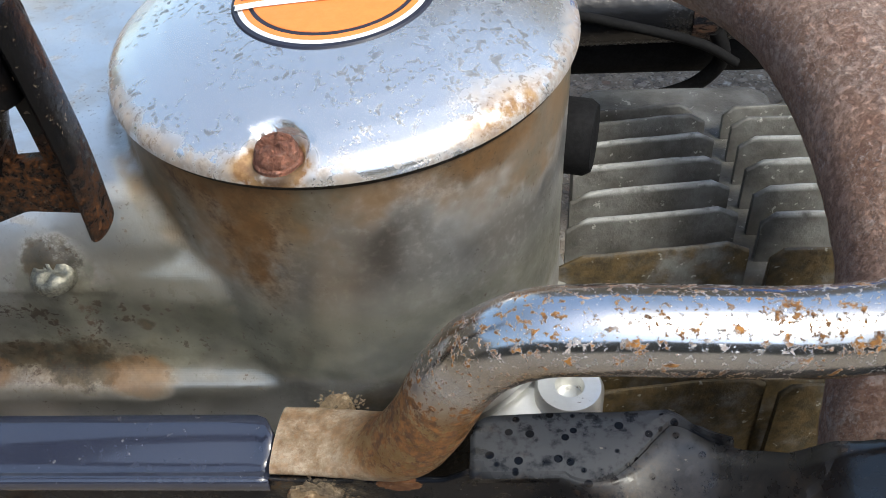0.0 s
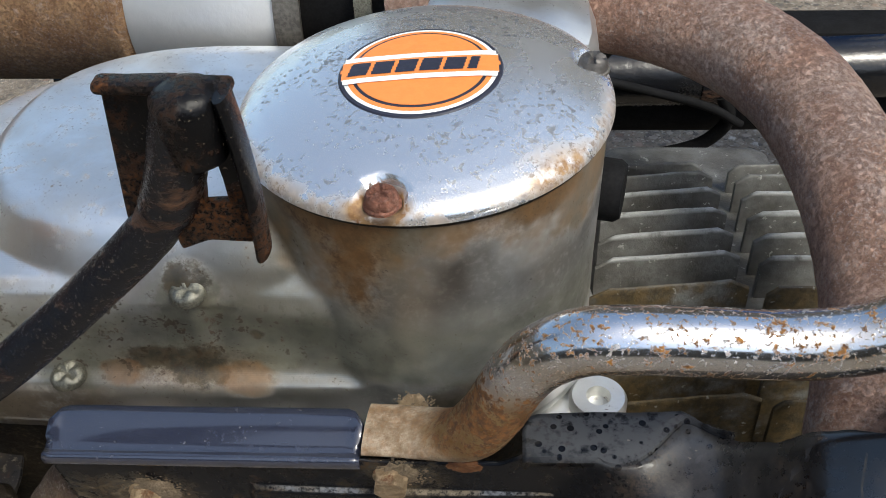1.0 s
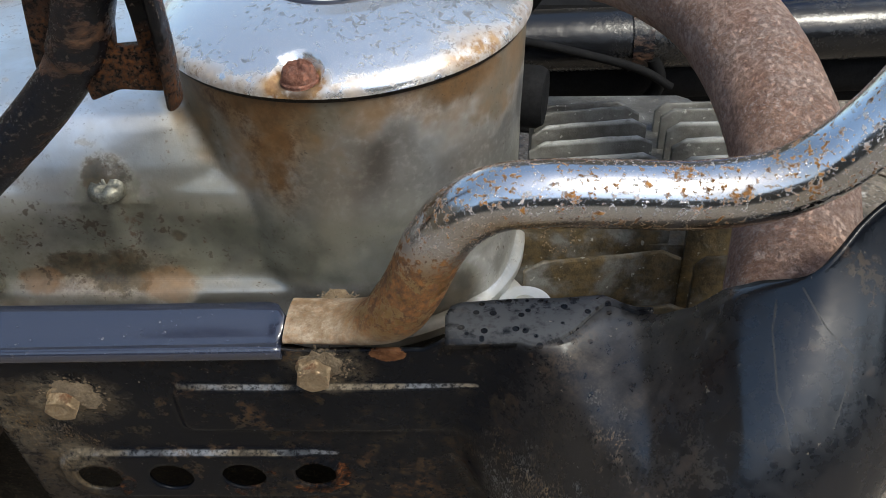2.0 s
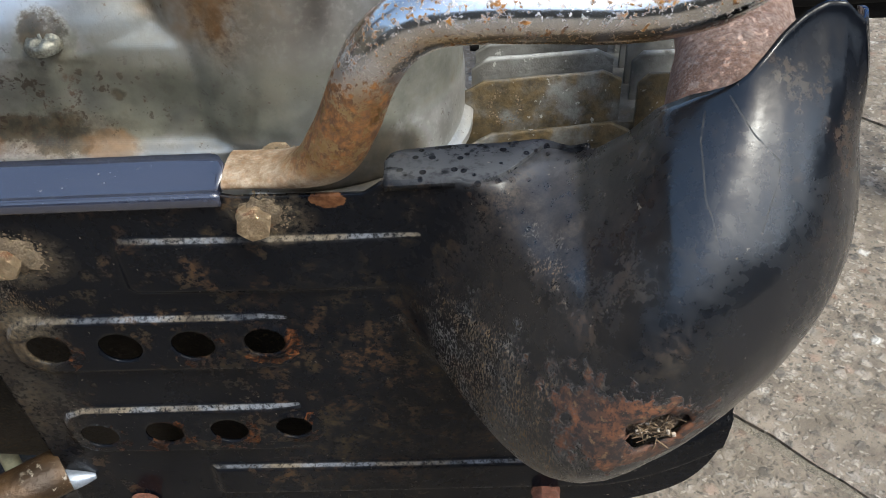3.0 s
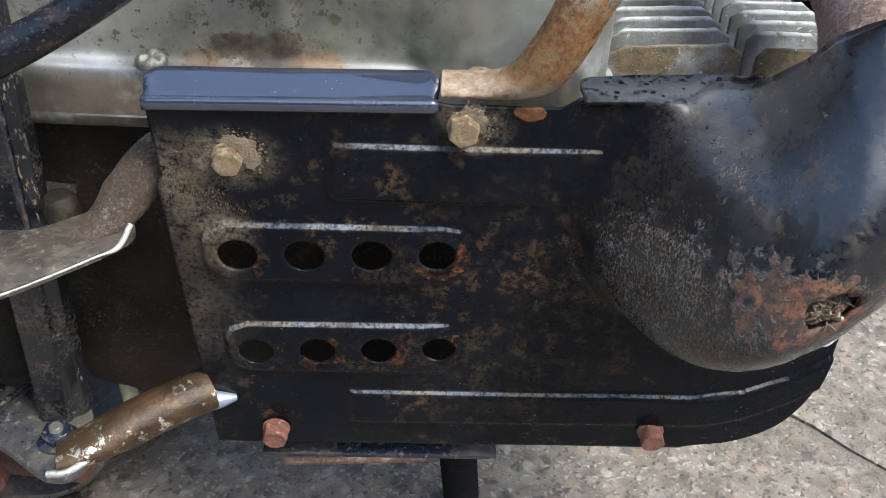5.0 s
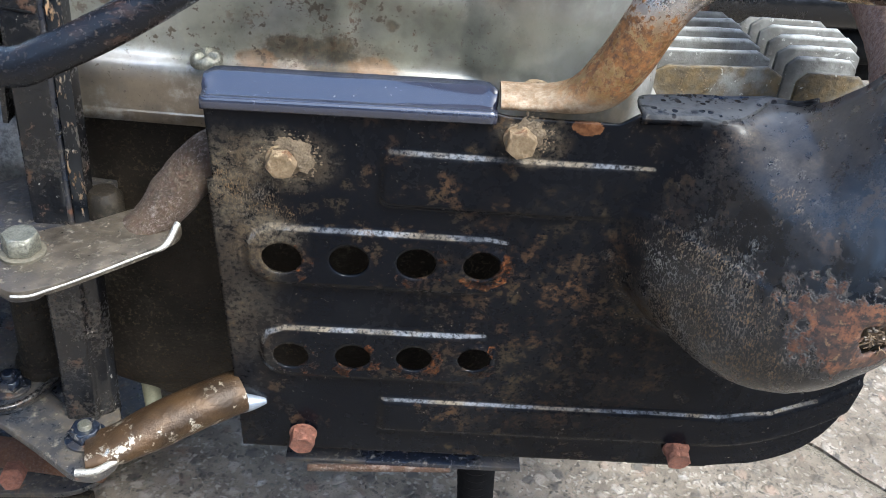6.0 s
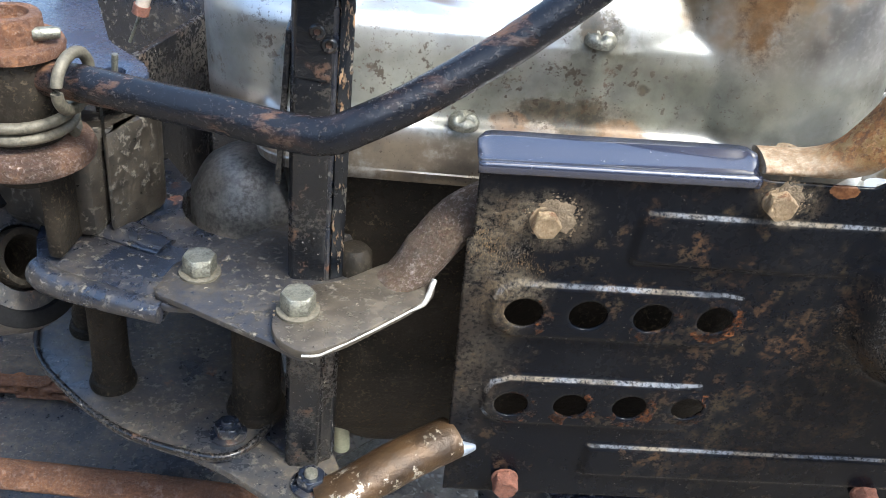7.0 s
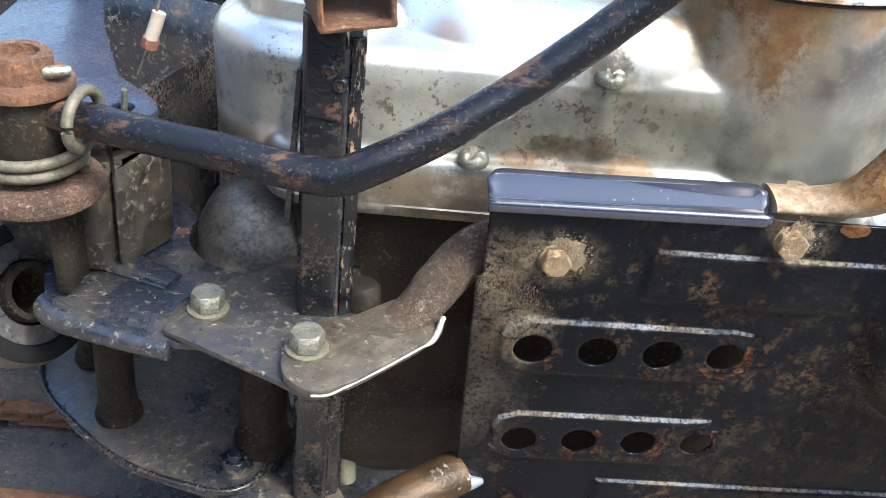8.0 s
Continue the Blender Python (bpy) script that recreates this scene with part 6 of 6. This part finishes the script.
part("tube", tube_bm(spline([(-0.1560, 0.1440, 0.2360), (-0.1470, 0.1490, 0.2420), (-0.1380, 0.1540, 0.2530), (-0.1280, 0.1580, 0.2640), (-0.1130, 0.1620, 0.2700), (-0.095, 0.165, 0.2715)], 8), 0.0094, 28, flat=lambda u: (1.0, 0.45 + 0.55 * min(u * 3, 1)), rough=0.0003), ARM_TUBE, arm)
arm2 = thing("footrest_bracket", (-0.15, 0.14, 0.135), "brassy rusted chrome footrest arm with a flattened end", "footrest arm", "footrest arms")
part("tube", tube_bm(spline([(-0.1790, 0.1290, 0.1360), (-0.1680, 0.1320, 0.1370), (-0.1560, 0.1385, 0.1395), (-0.1440, 0.1455, 0.1425), (-0.1330, 0.1515, 0.1448), (-0.1200, 0.1600, 0.1456)], 8), 0.0092, 28, flat=lambda u: (1.15, 0.35 + 0.65 * min(u * 2.2, 1)), rough=0.0002), CHROME_BAD, arm2)
part("bright_edge", tube_bm(spline([(-0.1800, 0.1170, 0.1352), (-0.1715, 0.1180, 0.1360), (-0.1620, 0.1265, 0.1375), (-0.1540, 0.1330, 0.1400)], 6), 0.0016, 10), STEEL_EDGE, arm2, "bare bright edge")

# bracket behind the pedal pivot, with a hole and a pin through it
bracket = thing("pedal_bracket", (-0.30, 0.20, 0.285), "blue-black steel bracket plate behind the pedal pivot", "bracket")
bo = rounded([(-0.345, 0.180), (-0.285, 0.178), (-0.2560, 0.1830), (-0.2525, 0.1960), (-0.2570, 0.2060), (-0.2760, 0.2260), (-0.2980, 0.285), (-0.310, 0.330), (-0.345, 0.330)], 0.006, 4)
part("plate", prism_bm(bo, 0.2930, 0.2965, 0.0010, [(-0.2665, 0.1950, 0.0044)]), BLUE_BLACK, bracket)
part("pin", tube_bm(spline([(-0.2665, 0.1960, 0.286), (-0.2662, 0.1955, 0.296), (-0.2655, 0.1950, 0.3035)], 4), 0.0013, 8), ZINC, bracket)
part("gusset", box_bm((0.004, 0.09, 0.10), (-0.262, 0.245, 0.240), 0.001, Matrix.Rotation(radians(-18), 3, "Z")), BLACK, bracket)
part("web", box_bm((0.004, 0.06, 0.08), (-0.312, 0.212, 0.250), 0.001, Matrix.Rotation(radians(62), 3, "Z")), BLACK_DUSTY, bracket)
switch = thing("switch_wire", (-0.27, 0.26, 0.29), "thin wire with a pale sleeve and a rusty end", "wire")
part("wire", tube_bm(spline([(-0.2745, 0.25, 0.2870), (-0.2690, 0.25, 0.3010), (-0.2640, 0.252, 0.3200), (-0.255, 0.258, 0.345)], 6), 0.0007, 8), ZINC, switch)
part("sleeve", tube_bm(spline([(-0.2680, 0.25, 0.3040), (-0.2655, 0.251, 0.3110), (-0.2640, 0.2515, 0.3160)], 5), 0.0030, 14), CLOTH, switch)
part("rusty_end", tube_bm(spline([(-0.2690, 0.25, 0.3005), (-0.2678, 0.25, 0.3045)], 3), 0.0037, 14), RUST_BOLT, switch)
# pivot bush at the rear
bush = thing("pivot_bush", (-0.313, 0.18, 0.19), "round black dusty pivot bush with an open bore", "bush")
R = Vector((0.75, -0.45, 0.5)).to_track_quat("Z", "Y").to_matrix()
part("ring", lathe_bm([(0.008, -0.03), (0.030, -0.03), (0.0305, 0.010), (0.028, 0.014), (0.014, 0.0145), (0.012, 0.010), (0.012, -0.02), (0, -0.02)], 40, (-0.3130, 0.176, 0.2160), R), GREY_BLUE, bush)
part("sleeve", lathe_bm([(0.0125, -0.020), (0.0125, 0.0160), (0.0118, 0.0172), (0.0095, 0.0172), (0.0088, 0.0160), (0.0088, -0.020)], 36, (-0.3130, 0.176, 0.2160), R), CRANKCASE, bush, "dark inner sleeve of the bore")
part("dust_lip", lathe_bm([(0.0282, 0.0138), (0.0290, 0.0150), (0.0270, 0.0166), (0.0225, 0.0166), (0.0215, 0.0144)], 40, (-0.3130, 0.176, 0.2160), R), RUBBER, bush, "black rubber dust lip")

drain = thing("drain_hose", (-0.171, 0.20, 0.11), "short pale green-grey rubber drain hose stub", "hose")
part("stub", tube_bm(spline([(-0.1713, 0.2000, 0.1225), (-0.1708, 0.2000, 0.1110), (-0.1700, 0.1995, 0.0970)], 6), 0.0043, 18), mat_plain("pale_green_rubber", (0.26, 0.26, 0.18), 0.6, 0.0, 0.5, 120), drain)
part("socket", tube_bm(spline([(-0.1712, 0.2050, 0.1520), (-0.1713, 0.2010, 0.1350), (-0.1713, 0.2000, 0.1215)], 6), 0.0062, 18), CRANKCASE, drain, "dark grimy socket")
# chain and stand under the machine
chain = thing("drive_chain", (-0.36, 0.30, 0.04), "rusty drive chain with pairs of rollers", "chain")
for k in range(9):
    x = -0.47 + 0.0158 * k
    c = Vector((x, 0.300 - 0.016 * k / 9, 0.0475))
    part("link", box_bm((0.0185, 0.0095, 0.0022), c + Vector((0, 0, 0.0045 if k % 2 else 0.003)), 0.0009), RUSTED_BOX, chain)
    part("link", box_bm((0.0185, 0.0095, 0.0022), c - Vector((0, 0, 0.0045 if k % 2 else 0.003)), 0.0009), RUSTED_BOX, chain)
    part("roller", lathe_bm([(0, -0.006), (0.0042, -0.006), (0.0042, 0.006), (0, 0.006)], 14, c + Vector((0.008, 0, 0))), RUSTED_BOX, chain)
tray = thing("chain_guard", (-0.33, 0.26, 0.0), "dusty grey steel chain guard near the ground", "chain guard")
part("plate", prism_bm(rounded([(-0.52, 0.190), (-0.30, 0.185), (-0.205, 0.190), (-0.185, 0.25), (-0.20, 0.40), (-0.52, 0.41)], 0.02), 0.036, 0.040, 0.0012), GREY_BLUE, tray)
part("skirt", prism_bm(rounded([(-0.52, 0.192), (-0.30, 0.187), (-0.207, 0.192), (-0.205, 0.196), (-0.30, 0.191), (-0.52, 0.196)], 0.001, 2), 0.0, 0.0358, 0.0), CRANKCASE, tray)
stand = thing("side_stand", (-0.27, 0.19, 0.06), "rusty flat stand leg with black enamel at its end", "stand")
part("leg", tube_bm(spline([(-0.42, 0.205, 0.066), (-0.32, 0.200, 0.064), (-0.235, 0.196, 0.060), (-0.195, 0.192, 0.058)], 6), 0.0095, 16, flat=lambda u: (1, 0.6)), RUSTED_BOX, stand)
part("stay", tube_bm(spline([(-0.40, 0.170, 0.070), (-0.30, 0.160, 0.064), (-0.23, 0.150, 0.056)], 6), 0.0075, 16), BLACK, stand)
part("stop_bolt", hex_head_bm(0.0105, 0.010), RUST_BOLT, stand, "", align((-0.232, 0.171, 0.075), (0.2, -0.9, 0.4)))
peg = thing("rubber_footpeg", (0.003, 0.20, 0.0), "ribbed black rubber footpeg touching the paving", "footpeg")
prof = [(0, 0)] + [(0.0105 if k % 2 else 0.0088, 0.0025 + 0.0042 * k) for k in range(18)] + [(0, 0.080)]
part("rubber", lathe_bm(prof, 24, (0.0045, 0.2235, 0.0018), Matrix.Rotation(0.28, 3, "X") @ Matrix.Rotation(-0.10, 3, "Y")), RUBBER, peg)
under = thing("far_side_plate", (-0.04, 0.185, 0.0), "dark underside plate with a rusty edge", "frame plate")
part("plate", box_bm((0.115, 0.085, 0.003), (-0.043, 0.2115, 0.0945), 0.0008), BLACK_DUSTY, under)
part("edge", box_bm((0.070, 0.003, 0.003), (-0.055, 0.1685, 0.0920), 0.0008, Matrix.Rotation(0.05, 3, "Z")), RUST_GRIMY, under, "rust along the edge")
scrap = thing("white_scrap", (0.140, 0.137, 0.2065), "small scrap of white plastic stuck behind the guard", "scrap")
part("scrap", lump_bm(0.0035, 3, 0.3, 0.2), WHITE, scrap, "", Matrix.Translation((0.1362, 0.1280, 0.2125)) @ Matrix.Rotation(0.30, 4, "Y") @ Matrix.Diagonal((1.1, 0.7, 9.0, 1)))

# ---- farther parts of the machine ----
shock = thing("chrome_canister", (-0.15, 0.385, 0.25), "horizontal chrome canister, its far half brown with rust", "canister")
RX90 = Matrix.Rotation(radians(90), 3, "Y") @ Matrix.Identity(3)
part("barrel", lathe_bm([(0, -0.20), (0.040, -0.20), (0.044, -0.19), (0.044, -0.028), (0.0455, -0.026), (0.0455, -0.022), (0.044, -0.020), (0.044, 0.055), (0.042, 0.058), (0, 0.058)], 48, (-0.135, 0.392, 0.335), RX90), CHROME_OLD, shock)
DULL = mat_plain("dull_white_chrome", (0.72, 0.72, 0.71), 0.38, 0.75, 0.12, 40)
part("sleeve", lathe_bm([(0.0445, -0.019), (0.0449, -0.018), (0.0449, 0.053), (0.0445, 0.054)], 48, (-0.135, 0.392, 0.335), RX90), DULL, shock, "brighter chrome sleeve")
part("clamp", lathe_bm([(0.044, 0.050), (0.047, 0.050), (0.047, 0.062), (0.044, 0.062)], 48, (-0.135, 0.392, 0.335), RX90), ALLOY_DARK, shock)
part("clamp_screw", screw_head_bm(0.005, 0.004), RUST_BOLT, shock, "", align((-0.080, 0.352, 0.318), (0.1, -0.9, 0.3)))
hose = thing("intake_hose", (0.0, 0.38, 0.3), "thick black rubber intake hose", "hose")
part("rubber", tube_bm(spline([(-0.08, 0.392, 0.335), (-0.04, 0.388, 0.345), (0.0, 0.380, 0.342), (0.025, 0.372, 0.330), (0.045, 0.350, 0.31)], 8), 0.034, 32), RUBBER, hose)
part("hose_clip", lathe_bm([(0.0362, -0.004), (0.0385, -0.004), (0.0385, 0.004), (0.0362, 0.004)], 40, (-0.045, 0.3885, 0.344), Matrix.Rotation(radians(90), 3, "Y")), ZINC, hose)
downtube = thing("frame_down_tube", (0.1, 0.47, 0.2), "glossy black frame tube running across behind the engine", "frame tube", "frame tubes")
part("tube", tube_bm(spline([(-0.25, 0.455, 0.245), (0.05, 0.458, 0.246), (0.25, 0.466, 0.2485), (0.60, 0.49, 0.252)], 8), 0.0185, 28), BLACK_CLEAN, downtube)
part("cable_clip", lathe_bm([(0.0190, -0.006), (0.0202, -0.006), (0.0202, 0.006), (0.0190, 0.006)], 28, (0.137, 0.4605, 0.2472), Matrix.Rotation(radians(90), 3, "Y")), LEVER_MAT, downtube, "dark cable clip")
second = thing("frame_down_tube", (0.1, 0.49, 0.2), "matt black frame tube below and behind the other", "frame tube", "frame tubes")
part("tube", tube_bm(spline([(-0.25, 0.475, 0.216), (0.05, 0.475, 0.216), (0.25, 0.480, 0.2165), (0.60, 0.505, 0.218)], 8), 0.0165, 28), RUBBER, second)
part("end_plate", box_bm((0.012, 0.045, 0.07), (0.60, 0.498, 0.232), 0.002), BLACK_CLEAN, second)
airbox = thing("air_box", (0.1, 0.53, 0.0), "black plastic air box behind the engine", "air box")
part("case", box_bm((0.66, 0.035, 0.075), (0.15, 0.5165, 0.2150), 0.008), RUBBER, airbox)
part("rib", box_bm((0.60, 0.005, 0.010), (0.15, 0.4985, 0.242), 0.002), RUBBER, airbox)
for x in (0.44, -0.12):
    part("leg", tube_bm([Vector((x, 0.522, 0.0)), Vector((x, 0.522, 0.19))], 0.012, 16), RUBBER, airbox)
mud = thing("rear_mudguard", (-0.35, 0.40, 0.0), "blue-black curved mudguard sheet behind the frame", "mudguard")
sheet = bmesh.new()
cols_ = []
for k in range(25):
    a = k / 24
    x = -0.62 + 0.40 * a
    y = 0.40 - 0.10 * a + 0.03 * math.sin(a * 3.0)
    cols_.append([sheet.verts.new((x, y + 0.03 * (1 - zz / 0.3) ** 2, zz)) for zz in [0.3 * q / 10 for q in range(11)]])
for a, b in zip(cols_, cols_[1:]):
    for k in range(10):
        sheet.faces.new((a[k], b[k], b[k + 1], a[k + 1]))
sheet_ob = part("sheet", sheet, BLACK_DUSTY, mud)
sol = sheet_ob.modifiers.new("thickness", "SOLIDIFY")
sol.thickness = 0.0015
part("rolled_rim", tube_bm(spline([(-0.62, 0.40, 0.301), (-0.45, 0.385, 0.301), (-0.30, 0.345, 0.301), (-0.22, 0.305, 0.301)], 6), 0.004, 12), BLACK_CLEAN, mud)
cable = thing("black_cable", (0.12, 0.45, 0.20), "black cable drooping under the frame tube", "cable")
part("cable", tube_bm(spline([(0.06, 0.445, 0.196), (0.087, 0.447, 0.1935), (0.114, 0.45, 0.1960), (0.136, 0.45, 0.2035), (0.1475, 0.448, 0.2165), (0.1490, 0.446, 0.228), (0.143, 0.444, 0.242)], 8), 0.0042, 16), RUBBER, cable)
wire2 = thing("thin_cable", (0.11, 0.44, 0.24), "thin black cable strapped along the frame tube", "cable")
part("cable", tube_bm(spline([(0.0, 0.440, 0.262), (0.06, 0.440, 0.256), (0.10, 0.438, 0.248), (0.135, 0.437, 0.238), (0.155, 0.437, 0.226)], 8), 0.0026, 12), RUBBER, wire2)
tank = thing("blue_fuel_tank", (0.345, 0.62, 0.235), "glossy blue painted fuel tank with a white stripe", "fuel tank")
part("shell", box_bm((0.30, 0.20, 0.22), (0.345, 0.64, 0.345), 0.05), BLUE, tank)
part("stripe", box_bm((0.20, 0.004, 0.022), (0.345, 0.5385, 0.300), 0.001), WHITE, tank, "white stripe")
pave()
